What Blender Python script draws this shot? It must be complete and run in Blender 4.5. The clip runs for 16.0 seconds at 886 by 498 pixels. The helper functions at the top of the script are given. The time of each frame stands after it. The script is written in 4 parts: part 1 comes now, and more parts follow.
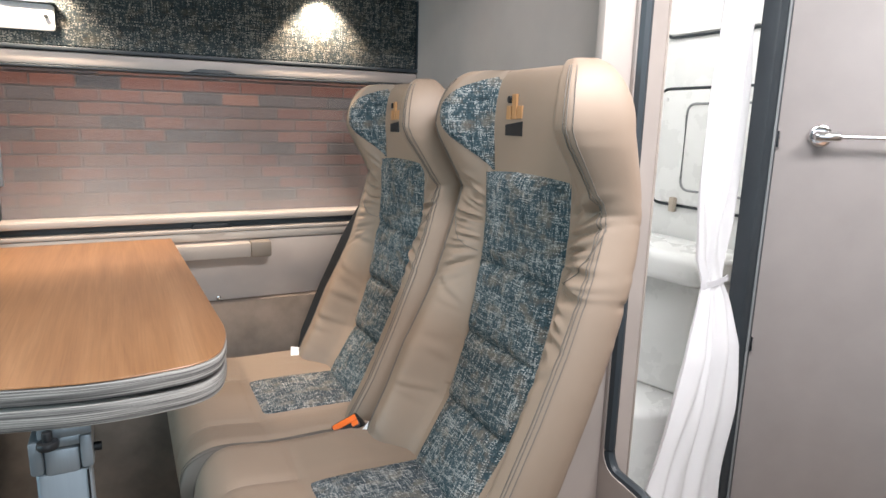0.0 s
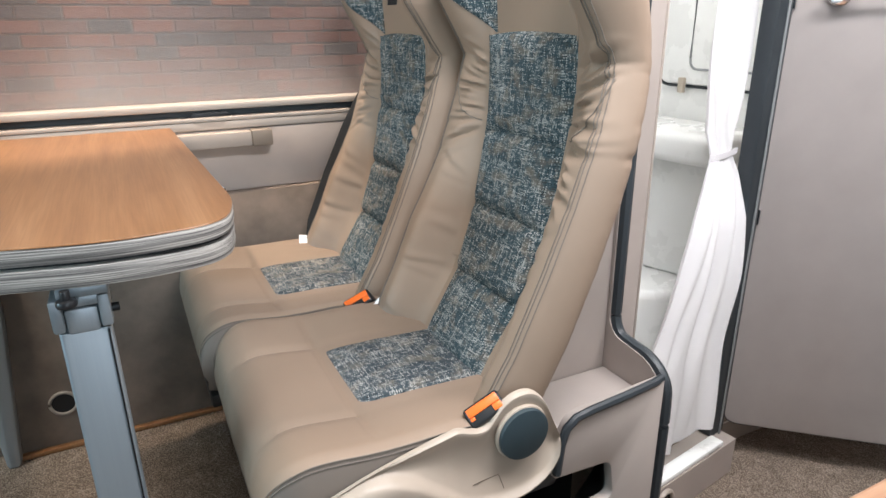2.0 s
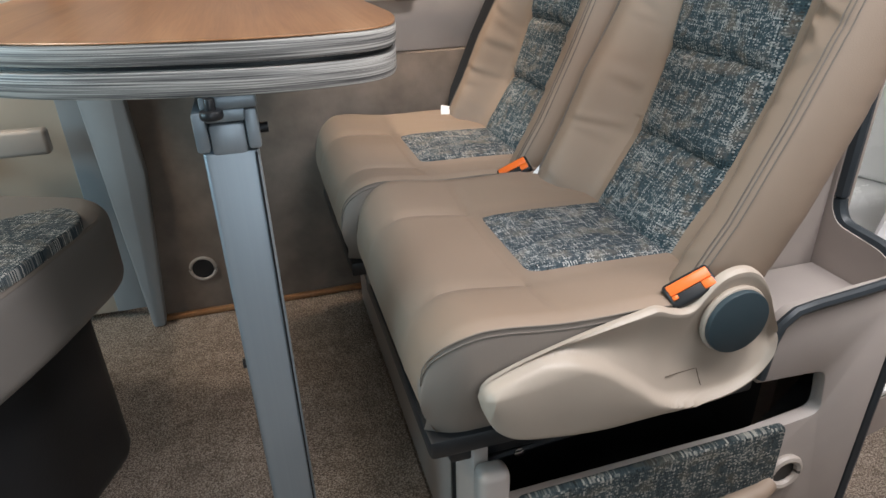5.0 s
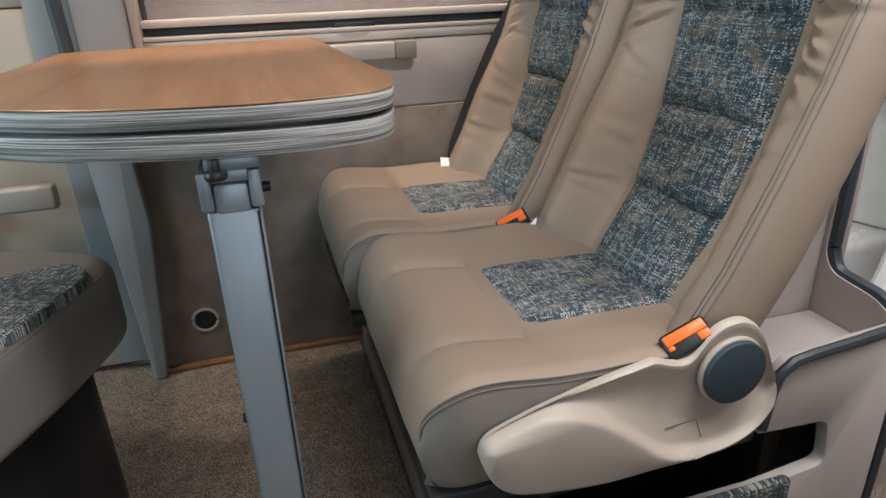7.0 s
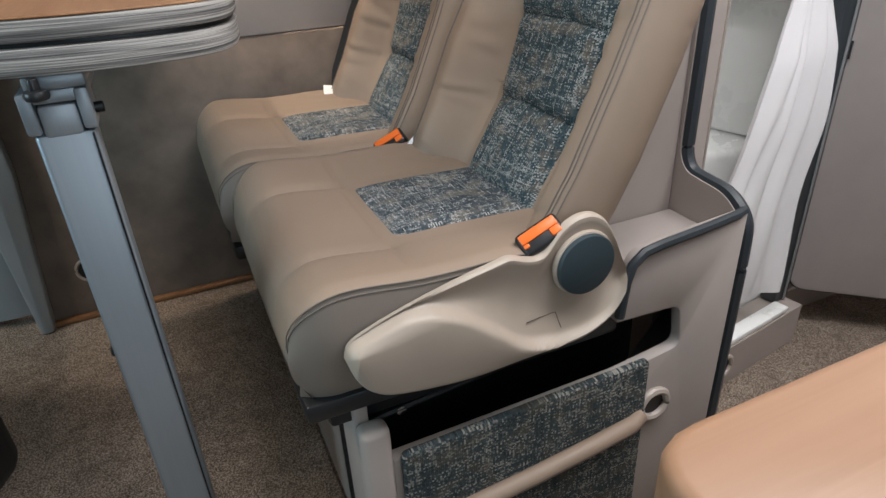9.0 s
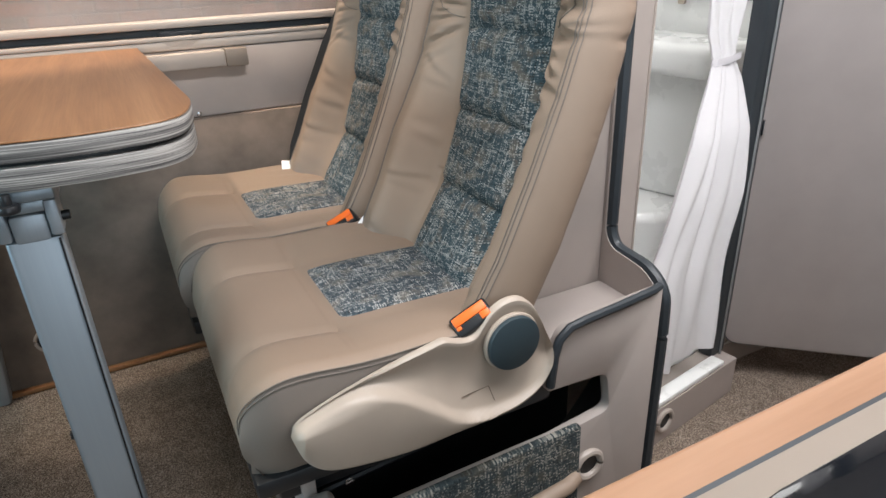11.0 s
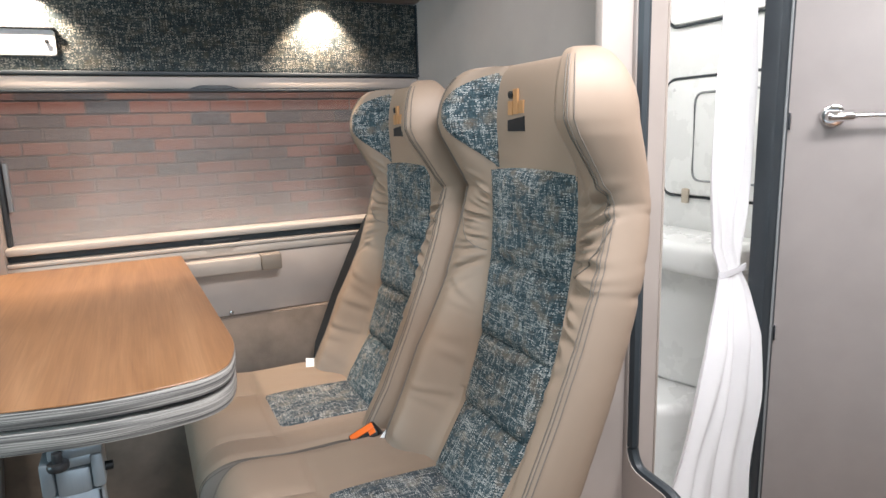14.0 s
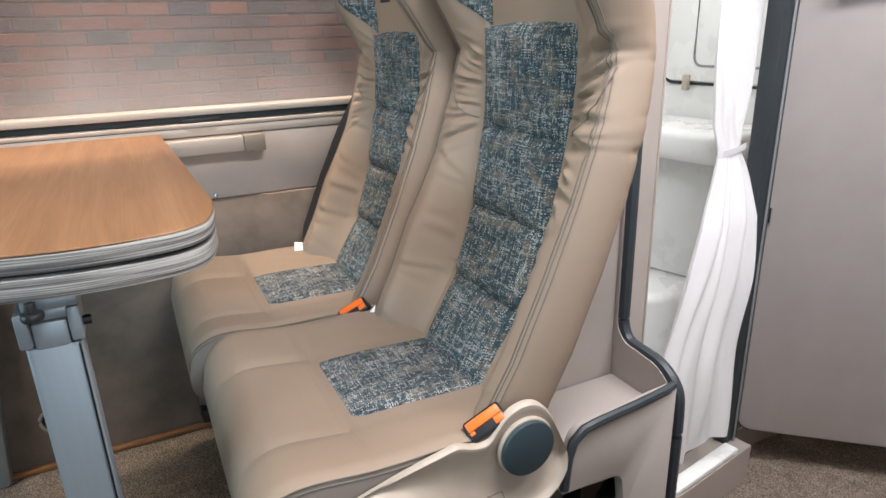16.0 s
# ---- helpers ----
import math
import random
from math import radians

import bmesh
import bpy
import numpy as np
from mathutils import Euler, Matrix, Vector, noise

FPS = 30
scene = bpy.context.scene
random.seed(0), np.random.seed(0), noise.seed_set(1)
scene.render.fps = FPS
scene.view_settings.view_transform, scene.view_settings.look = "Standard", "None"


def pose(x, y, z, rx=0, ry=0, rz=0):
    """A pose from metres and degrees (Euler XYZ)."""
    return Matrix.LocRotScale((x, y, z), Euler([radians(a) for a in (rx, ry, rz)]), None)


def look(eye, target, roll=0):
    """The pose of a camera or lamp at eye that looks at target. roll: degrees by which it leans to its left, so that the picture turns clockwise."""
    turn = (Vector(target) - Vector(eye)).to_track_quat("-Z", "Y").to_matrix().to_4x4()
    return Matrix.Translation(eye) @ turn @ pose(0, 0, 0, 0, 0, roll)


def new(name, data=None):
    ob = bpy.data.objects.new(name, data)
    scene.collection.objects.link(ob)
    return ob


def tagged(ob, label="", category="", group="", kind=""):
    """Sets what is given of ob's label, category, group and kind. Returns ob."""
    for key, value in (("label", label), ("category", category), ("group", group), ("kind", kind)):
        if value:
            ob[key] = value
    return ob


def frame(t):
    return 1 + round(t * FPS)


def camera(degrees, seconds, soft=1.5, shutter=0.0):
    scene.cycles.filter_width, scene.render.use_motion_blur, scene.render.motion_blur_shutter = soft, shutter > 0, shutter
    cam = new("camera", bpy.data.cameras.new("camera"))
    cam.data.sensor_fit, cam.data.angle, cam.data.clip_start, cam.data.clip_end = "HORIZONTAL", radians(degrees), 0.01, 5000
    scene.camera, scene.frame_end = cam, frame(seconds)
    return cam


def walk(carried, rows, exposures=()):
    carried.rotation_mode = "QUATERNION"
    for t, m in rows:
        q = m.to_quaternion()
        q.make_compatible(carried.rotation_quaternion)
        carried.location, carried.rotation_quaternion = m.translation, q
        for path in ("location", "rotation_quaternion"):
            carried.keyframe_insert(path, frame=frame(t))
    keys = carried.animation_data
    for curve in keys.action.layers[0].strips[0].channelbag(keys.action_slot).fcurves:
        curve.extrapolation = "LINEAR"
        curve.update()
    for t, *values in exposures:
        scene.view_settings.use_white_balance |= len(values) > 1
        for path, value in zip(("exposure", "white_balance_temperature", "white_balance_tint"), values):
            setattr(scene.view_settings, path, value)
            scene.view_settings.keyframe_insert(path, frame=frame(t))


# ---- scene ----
import functools

cam = camera(70.5, 16.0)
PATH = [
    (0, (0.003, 0.131, 1.224), (0.898, 1.874, 0.825), 1.5),
    (0.5, (-0.002, 0.13, 1.191), (0.887, 1.846, 0.678), 0.8),
    (1, (-0.001, 0.132, 1.159), (0.839, 1.822, 0.499), 0.4),
    (1.5, (0.004, 0.127, 1.147), (0.853, 1.793, 0.437), -0.2),
    (2, (-0.002, 0.122, 1.16), (0.846, 1.804, 0.488), -0.5),
    (2.5, (-0.007, 0.117, 1.174), (0.808, 1.84, 0.569), -1.1),
    (3, (-0.008, 0.131, 1.152), (0.769, 1.84, 0.463), -0.7),
    (3.5, (-0.009, 0.17, 1.099), (0.668, 1.854, 0.259), -0.3),
    (4, (-0.029, 0.217, 1.052), (0.52, 1.926, 0.17), 0.3),
    (4.2, (-0.04, 0.234, 1.03), (0.485, 1.937, 0.122), -0.1),
    (6.3, (-0.041, 0.253, 1.036), (0.448, 2.021, 0.239), -2.7),
    (6.5, (-0.042, 0.249, 1.043), (0.451, 2.03, 0.278), -2.3),
    (7, (-0.037, 0.24, 1.043), (0.461, 2.015, 0.268), -2.2),
    (7.5, (-0.029, 0.232, 1.044), (0.493, 1.989, 0.246), -2.1),
    (8, (-0.003, 0.209, 1.024), (0.602, 1.884, 0.112), -1.9),
    (8.2, (0.004, 0.205, 1.012), (0.631, 1.849, 0.062), -2.1),
    (10.3, (0.024, 0.166, 1.047), (0.784, 1.781, 0.144), -2.1),
    (10.5, (0.026, 0.157, 1.057), (0.8, 1.779, 0.178), -1.9),
    (11, (0.033, 0.14, 1.089), (0.845, 1.769, 0.259), -2.3),
    (11.5, (0.026, 0.139, 1.119), (0.812, 1.816, 0.365), -2.9),
    (12, (0.023, 0.15, 1.151), (0.795, 1.878, 0.506), -2.6),
    (12.5, (0.02, 0.155, 1.179), (0.806, 1.915, 0.645), -2.7),
    (13, (0.023, 0.149, 1.199), (0.861, 1.913, 0.769), -2.2),
    (13.5, (0.021, 0.144, 1.21), (0.88, 1.908, 0.823), -1.7),
    (14, (0.019, 0.137, 1.212), (0.872, 1.906, 0.836), -1.8),
    (14.5, (0.018, 0.136, 1.202), (0.87, 1.896, 0.784), -1.4),
    (15, (0.017, 0.133, 1.185), (0.869, 1.874, 0.691), -1.1),
    (15.5, (0.025, 0.141, 1.161), (0.888, 1.853, 0.592), -1.5),
    (16, (0.029, 0.155, 1.139), (0.865, 1.852, 0.489), -1.7),
]
walk(cam, [(t, look(eye, target, roll)) for t, eye, target, roll in PATH],
     [(0, 0.54), (3.5, 0.72), (4.2, 0.52), (6.3, 0.20), (8.0, 0.11), (10.3, 0.18), (11.0, 0.40), (12.5, 0.58), (16, 0.56)])

# ---- world and light ----
world = bpy.data.worlds.new("world")
scene.world = world
world.use_nodes = True
world.node_tree.nodes["Background"].inputs[0].default_value = (0.80, 0.90, 1.0, 1)
world.node_tree.nodes["Background"].inputs[1].default_value = 0.08


def area(name, eye, target, sx, sy, power, colour):
    data = bpy.data.lights.new(name, "AREA")
    data.shape, data.size, data.size_y, data.energy, data.color = "RECTANGLE", sx, sy, power, colour
    ob = new(name, data)
    ob.matrix_world = look(eye, target)
    return ob


def spot(name, eye, target, power, colour, angle, blend=0.6, radius=0.012):
    data = bpy.data.lights.new(name, "SPOT")
    data.energy, data.color, data.spot_size, data.spot_blend, data.shadow_soft_size = power, colour, radians(angle), blend, radius
    ob = new(name, data)
    ob.matrix_world = look(eye, target)
    return ob


WARM = (1.0, 0.80, 0.62)
area("ceiling_light_glow", (0.47, 0.40, 1.90), (0.42, 0.55, 0), 0.60, 0.18, 13.8, (0.985, 0.97, 1.0))
area("hall_daylight", (0.20, -0.72, 1.18), (1.25, 1.0, 0.45), 0.95, 1.2, 6.5, (0.78, 0.91, 1.0))
# unseen fill, added to brighten the aisle floor and the tall door
area("aisle_fill_light", (1.15, 0.12, 1.90), (1.45, 0.90, 0.2), 0.5, 0.25, 11.5, (1.0, 0.975, 0.98))
area("windscreen_daylight", (-2.45, 0.6, 1.28), (0, 1.0, 0.6), 1.3, 0.6, 25, (0.55, 0.84, 1.0))
area("cab_light_glow", (-0.95, 1.05, 1.90), (-0.9, 1.2, 0), 0.3, 0.2, 8, (1.0, 0.88, 0.74))
area("washroom_light_glow", (1.28, 1.42, 1.86), (1.28, 1.42, 0), 0.45, 0.45, 3.6, (1.0, 0.99, 0.97))
area("hall_light_outside", (0.3, 3.3, 3.0), (0.3, 4.4, 1.1), 2.5, 0.4, 54, (1.0, 0.93, 0.88))
spot("reading_spot_glow", (0.44, 1.60, 1.51), (0.44, 1.665, 1.30), 14, WARM, 96)
spot("reading_spot_glow", (-0.15, 1.60, 1.51), (-0.15, 1.665, 1.30), 14, WARM, 108)

# ---- materials ----
MATS = {}


def material(name, base, rough=0.6, metal=0.0):
    m = bpy.data.materials.new(name)
    m.use_nodes = True
    b = m.node_tree.nodes["Principled BSDF"]
    b.inputs["Base Color"].default_value = (*base, 1)
    b.inputs["Roughness"].default_value = rough
    b.inputs["Metallic"].default_value = metal
    MATS[name] = m
    return m, m.node_tree.nodes, m.node_tree.links, b


def coords(n, l, scale=(1, 1, 1), kind="Object"):
    tc, mp = n.new("ShaderNodeTexCoord"), n.new("ShaderNodeMapping")
    mp.inputs["Scale"].default_value = scale
    l.new(tc.outputs[kind], mp.inputs[0])
    return mp.outputs[0]


def noise_tex(n, l, vec, scale, detail=4, rough=0.55, distort=0.0):
    t = n.new("ShaderNodeTexNoise")
    t.inputs["Scale"].default_value, t.inputs["Detail"].default_value = scale, detail
    t.inputs["Roughness"].default_value, t.inputs["Distortion"].default_value = rough, distort
    l.new(vec, t.inputs["Vector"])
    return t.outputs["Fac"]


def ramp(n, l, fac, stops):
    r = n.new("ShaderNodeValToRGB")
    e = r.color_ramp.elements
    while len(e) < len(stops):
        e.new(0.5)
    for el, (p, c) in zip(e, stops):
        el.position, el.color = p, (*c, 1)
    l.new(fac, r.inputs[0])
    return r.outputs[0]


def mixc(n, l, fac, a, b, mode="MIX"):
    m = n.new("ShaderNodeMix")
    m.data_type, m.blend_type = "RGBA", mode
    for v, i in ((fac, 0), (a, 6), (b, 7)):
        if isinstance(v, (int, float)):
            m.inputs[i].default_value = v
        elif isinstance(v, tuple):
            m.inputs[i].default_value = (*v, 1)
        else:
            l.new(v, m.inputs[i])
    return m.outputs[2]


def bump(n, l, b, height, strength, dist):
    k = n.new("ShaderNodeBump")
    k.inputs["Strength"].default_value, k.inputs["Distance"].default_value = strength, dist
    l.new(height, k.inputs["Height"])
    l.new(k.outputs[0], b.inputs["Normal"])


def plain(name, base, rough=0.6, metal=0.0, vary=0.12, scale=9.0, grain=220.0, depth=0.0004, rvary=0.1):
    """A surface of one colour with blotches, fine grain and uneven gloss."""
    m, n, l, b = material(name, base, rough, metal)
    v = coords(n, l)
    big, small = noise_tex(n, l, v, scale, 5), noise_tex(n, l, v, grain, 3)
    lo, hi = tuple(c * (1 - vary) for c in base), tuple(min(1, c * (1 + vary)) for c in base)
    l.new(ramp(n, l, big, [(0.3, lo), (0.7, hi)]), b.inputs["Base Color"])
    r = n.new("ShaderNodeMapRange")
    r.inputs[3].default_value, r.inputs[4].default_value = rough - rvary, rough + rvary
    l.new(big, r.inputs[0])
    l.new(r.outputs[0], b.inputs["Roughness"])
    bump(n, l, b, small, 0.35, depth)
    return m


def leather(name, base):
    m, n, l, b = material(name, base, 0.45)
    v = coords(n, l)
    big = noise_tex(n, l, v, 7, 4)
    vor = n.new("ShaderNodeTexVoronoi")
    vor.inputs["Scale"].default_value = 900
    l.new(v, vor.inputs["Vector"])
    lo, hi = tuple(c * 0.92 for c in base), tuple(c * 1.07 for c in base)
    l.new(ramp(n, l, big, [(0.3, lo), (0.7, hi)]), b.inputs["Base Color"])
    l.new(ramp(n, l, big, [(0.3, (0.46,) * 3), (0.7, (0.60,) * 3)]), b.inputs["Roughness"])
    bump(n, l, b, vor.outputs["Distance"], 0.25, 0.0006)
    return m


def tweed(name, dark, mid, light, axes, warm, pitch=0.0017, run=95.0):
    """Slub weave: single threads along two axes, over and under one another, each with its own light and dark dashes."""
    m, n, l, b = material(name, mid, 0.92)

    def math_node(op, a, c=None, d=None):
        k = n.new("ShaderNodeMath")
        k.operation = op
        for v, i in ((a, 0), (c, 1), (d, 2)):
            if isinstance(v, (int, float)):
                k.inputs[i].default_value = v
            elif v is not None:
                l.new(v, k.inputs[i])
        return k.outputs[0]

    sep = n.new("ShaderNodeSeparateXYZ")
    l.new(coords(n, l), sep.inputs[0])
    p, q = sep.outputs[axes[0]], sep.outputs[axes[1]]
    wob = math_node("MULTIPLY_ADD", noise_tex(n, l, coords(n, l), 60, 2), 0.0016, p)
    wob2 = math_node("MULTIPLY_ADD", noise_tex(n, l, coords(n, l, (1.1, 0.9, 1)), 57, 2), 0.0016, q)
    ip, iq = math_node("FLOOR", math_node("DIVIDE", wob, pitch)), math_node("FLOOR", math_node("DIVIDE", wob2, pitch))

    def thread(along, index, seed):
        out = None
        for rate, share in ((run, 0.62), (run * 0.16, 0.48)):  # short dashes, and whole runs of lighter or darker yarn
            v = n.new("ShaderNodeCombineXYZ")
            l.new(math_node("MULTIPLY", along, rate), v.inputs[0])
            l.new(math_node("MULTIPLY_ADD", index, 7.31, seed + rate), v.inputs[1])
            out = math_node("MULTIPLY_ADD", noise_tex(n, l, v.outputs[0], 1.0, 2, 0.6), share, out if out else -0.05)
        return out

    weft, warp = thread(p, iq, 3.0), thread(q, ip, 91.0)
    over = math_node("MODULO", math_node("ABSOLUTE", math_node("ADD", ip, iq)), 2.0)
    pick = mixc(n, l, over, weft, warp)
    big, mid_n = noise_tex(n, l, coords(n, l), 16, 3), noise_tex(n, l, coords(n, l), 70, 2)
    total = math_node("ADD", pick, math_node("MULTIPLY_ADD", big, 0.14, math_node("MULTIPLY_ADD", mid_n, 0.05, -0.095)))
    col = ramp(n, l, total, [(0.37, dark), (0.455, mid), (0.515, mid), (0.60, light)])
    patch = noise_tex(n, l, coords(n, l, (1, 1, 1.3)), 34, 3)
    col = mixc(n, l, ramp(n, l, patch, [(0.50, (0, 0, 0)), (0.66, (0.55,) * 3)]), col, mixc(n, l, 0.6, col, warm))
    l.new(col, b.inputs["Base Color"])
    fine = math_node("ADD", math_node("SINE", math_node("MULTIPLY", wob, 2 * math.pi / pitch)), math_node("SINE", math_node("MULTIPLY", wob2, 2 * math.pi / pitch)))
    bump(n, l, b, math_node("MULTIPLY_ADD", fine, 0.18, pick), 0.7, 0.0012)
    return m


leather("leather_beige", (0.285, 0.211, 0.158))
# same beige leather, with the cool shade of the sides put into its colour
leather("leather_beige_shaded", (0.225, 0.190, 0.164))
# the seats' leather again, darkened for the shade the cab seat stands in
leather("leather_cab", (0.165, 0.150, 0.138))
tweed("tweed_back", (0.007, 0.016, 0.021), (0.030, 0.060, 0.075), (0.38, 0.39, 0.38), "YZ", (0.30, 0.22, 0.15))
tweed("tweed_seat", (0.008, 0.014, 0.019), (0.045, 0.066, 0.080), (0.46, 0.46, 0.44), "XY", (0.32, 0.26, 0.19))
tweed("tweed_panel", (0.006, 0.011, 0.013), (0.026, 0.040, 0.045), (0.26, 0.25, 0.22), "XZ", (0.12, 0.095, 0.06), 0.0026)
plain("laminate", (0.365, 0.323, 0.297), 0.5, vary=0.06, grain=500, depth=0.0001)
plain("laminate_wall", (0.38, 0.333, 0.305), 0.5, vary=0.06, grain=500, depth=0.0001)
plain("laminate_door", (0.345, 0.315, 0.305), 0.42, vary=0.05, grain=600, depth=0.00008)
plain("trim_cream", (0.40, 0.35, 0.31), 0.45, vary=0.05)
plain("plastic_cream", (0.47, 0.41, 0.335), 0.42, vary=0.04, grain=700, depth=0.00015)
plain("cover_cream", (0.41, 0.345, 0.285), 0.45, vary=0.05, grain=700, depth=0.00015)
plain("plate_beige", (0.23, 0.19, 0.155), 0.5, vary=0.05, grain=400)
plain("plastic_brown_line", (0.10, 0.075, 0.055), 0.6, vary=0.05)
plain("plastic_slate", (0.022, 0.040, 0.050), 0.55, vary=0.06, grain=800)
plain("plastic_black", (0.012, 0.013, 0.015), 0.4, vary=0.1)
plain("rubber_dark", (0.026, 0.034, 0.041), 0.5, vary=0.12)
plain("belt_black", (0.012, 0.013, 0.015), 0.8, vary=0.2, grain=900)
plain("gelcoat_white", (0.82, 0.83, 0.82), 0.28, vary=0.02, depth=0.00005)
plain("label_white", (0.82, 0.82, 0.82), 0.7, vary=0.03)
plain("buckle_orange", (0.86, 0.16, 0.02), 0.4, vary=0.06)
plain("thread", (0.17, 0.145, 0.122), 0.85, vary=0.1)
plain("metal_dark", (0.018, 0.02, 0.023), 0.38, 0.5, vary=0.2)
plain("logo_gold", (0.50, 0.27, 0.12), 0.45, 0.3, vary=0.1)
plain("chrome", (0.80, 0.80, 0.82), 0.10, 1.0, vary=0.03, rvary=0.03)
plain("roof_lining", (0.62, 0.58, 0.53), 0.9, vary=0.06)
plain("mortar", (0.16, 0.125, 0.115), 0.95, vary=0.2, grain=160, depth=0.002)
plain("vinyl_carpet", (0.205, 0.162, 0.132), 0.95, vary=0.22, scale=14, grain=300, depth=0.0012)
plain("trim_blue_grey", (0.26, 0.275, 0.285), 0.5, vary=0.06)
plain("glass_black", (0.006, 0.007, 0.009), 0.06, vary=0.1, rvary=0.02, depth=0.0)

m, n, l, b = material("aluminium", (0.27, 0.31, 0.345), 0.45, 0.5)
l.new(noise_tex(n, l, coords(n, l, (400, 400, 2)), 1.0, 1), b.inputs["Specular IOR Level"])
b.inputs["Roughness"].default_value = 0.4

m, n, l, b = material("carpet", (0.22, 0.18, 0.15), 1.0)
v = coords(n, l)
fine, big = noise_tex(n, l, v, 420, 3, 0.7), noise_tex(n, l, v, 22, 5, 0.65)
c1 = ramp(n, l, fine, [(0.36, (0.09, 0.066, 0.050)), (0.5, (0.31, 0.245, 0.195)), (0.62, (0.68, 0.58, 0.50))])
c2 = ramp(n, l, big, [(0.3, (0.62, 0.60, 0.58)), (0.7, (1.0, 0.98, 0.95))])
l.new(mixc(n, l, 1.0, c1, c2, "MULTIPLY"), b.inputs["Base Color"])
bump(n, l, b, fine, 1.0, 0.004)

m, n, l, b = material("oak", (0.36, 0.19, 0.09), 0.34)
v = coords(n, l, (26, 1.6, 26))
g1 = noise_tex(n, l, v, 1.0, 6, 0.6, 0.9)
g2 = noise_tex(n, l, coords(n, l, (420, 9, 420)), 1.0, 3, 0.6)
cc = ramp(n, l, g1, [(0.25, (0.205, 0.095, 0.042)), (0.5, (0.30, 0.150, 0.068)), (0.75, (0.37, 0.20, 0.10))])
l.new(mixc(n, l, 0.35, cc, ramp(n, l, g2, [(0.35, (0.55, 0.5, 0.46)), (0.6, (1, 1, 1))]), "MULTIPLY"), b.inputs["Base Color"])
bump(n, l, b, g2, 0.25, 0.0003)

m, n, l, b = material("worktop_wood", (0.30, 0.17, 0.10), 0.45)
g1 = noise_tex(n, l, coords(n, l, (3, 60, 60)), 1.0, 5, 0.6, 0.5)
l.new(ramp(n, l, g1, [(0.3, (0.25, 0.13, 0.07)), (0.7, (0.35, 0.20, 0.12))]), b.inputs["Base Color"])
bump(n, l, b, g1, 0.2, 0.0003)

m, n, l, b = material("edge_striped", (0.4, 0.38, 0.36), 0.45)
g1 = noise_tex(n, l, coords(n, l, (5, 5, 620)), 1.0, 3, 0.6, 0.25)
l.new(ramp(n, l, g1, [(0.38, (0.07, 0.066, 0.066)), (0.5, (0.22, 0.21, 0.20)), (0.60, (0.46, 0.44, 0.41))]), b.inputs["Base Color"])
bump(n, l, b, g1, 0.3, 0.0006)

m, n, l, b = material("brick_clay", (0.3, 0.16, 0.12), 0.9)
oi = n.new("ShaderNodeObjectInfo")
v = coords(n, l)
cc = ramp(n, l, oi.outputs["Random"], [(0.0, (0.20, 0.070, 0.05)), (0.3, (0.31, 0.115, 0.08)), (0.52, (0.20, 0.10, 0.085)), (0.68, (0.11, 0.085, 0.085)), (0.84, (0.085, 0.078, 0.085)), (1.0, (0.34, 0.14, 0.09))])
sp = noise_tex(n, l, v, 45, 5, 0.7)
l.new(mixc(n, l, 0.8, cc, ramp(n, l, sp, [(0.3, (0.6, 0.6, 0.6)), (0.7, (1, 1, 1))]), "MULTIPLY"), b.inputs["Base Color"])
bump(n, l, b, sp, 0.8, 0.006)

m, n, l, b = material("sheer_white", (0.83, 0.82, 0.84), 0.9)
tr, mx = n.new("ShaderNodeBsdfTranslucent"), n.new("ShaderNodeMixShader")
tr.inputs[0].default_value = (0.82, 0.81, 0.83, 1)
mx.inputs[0].default_value = 0.42
out = n["Material Output"]
l.new(b.outputs[0], mx.inputs[1]), l.new(tr.outputs[0], mx.inputs[2]), l.new(mx.outputs[0], out.inputs[0])
bump(n, l, b, noise_tex(n, l, coords(n, l), 500, 2), 0.3, 0.0008)

m, n, l, b = material("acrylic_pane", (0.62, 0.54, 0.49), 0.12)
tr, mx = n.new("ShaderNodeBsdfTransparent"), n.new("ShaderNodeMixShader")
tr.inputs[0].default_value = (0.93, 0.92, 0.92, 1)
out = n["Material Output"]
sep = n.new("ShaderNodeSeparateXYZ")
l.new(coords(n, l, (1, 1, 1), "Generated"), sep.inputs[0])
# painted haze of the interior's reflection, denser towards the bottom of the pane
reflection_haze = n.new("ShaderNodeMath")
reflection_haze.operation, reflection_haze.inputs[1].default_value = "MULTIPLY_ADD", 0.35
l.new(noise_tex(n, l, coords(n, l, (6, 1, 3)), 1.2, 3), reflection_haze.inputs[0])
l.new(sep.outputs["Z"], reflection_haze.inputs[2])
l.new(ramp(n, l, reflection_haze.outputs[0], [(0.18, (0.63,) * 3), (0.65, (0.82,) * 3), (1.0, (0.88,) * 3)]), mx.inputs[0])
l.new(b.outputs[0], mx.inputs[1]), l.new(tr.outputs[0], mx.inputs[2]), l.new(mx.outputs[0], out.inputs[0])

m, n, l, b = material("lamp_glow", (1, 0.9, 0.8), 0.3)
b.inputs["Emission Color"].default_value = (1.0, 0.88, 0.72, 1)
b.inputs["Emission Strength"].default_value = 9


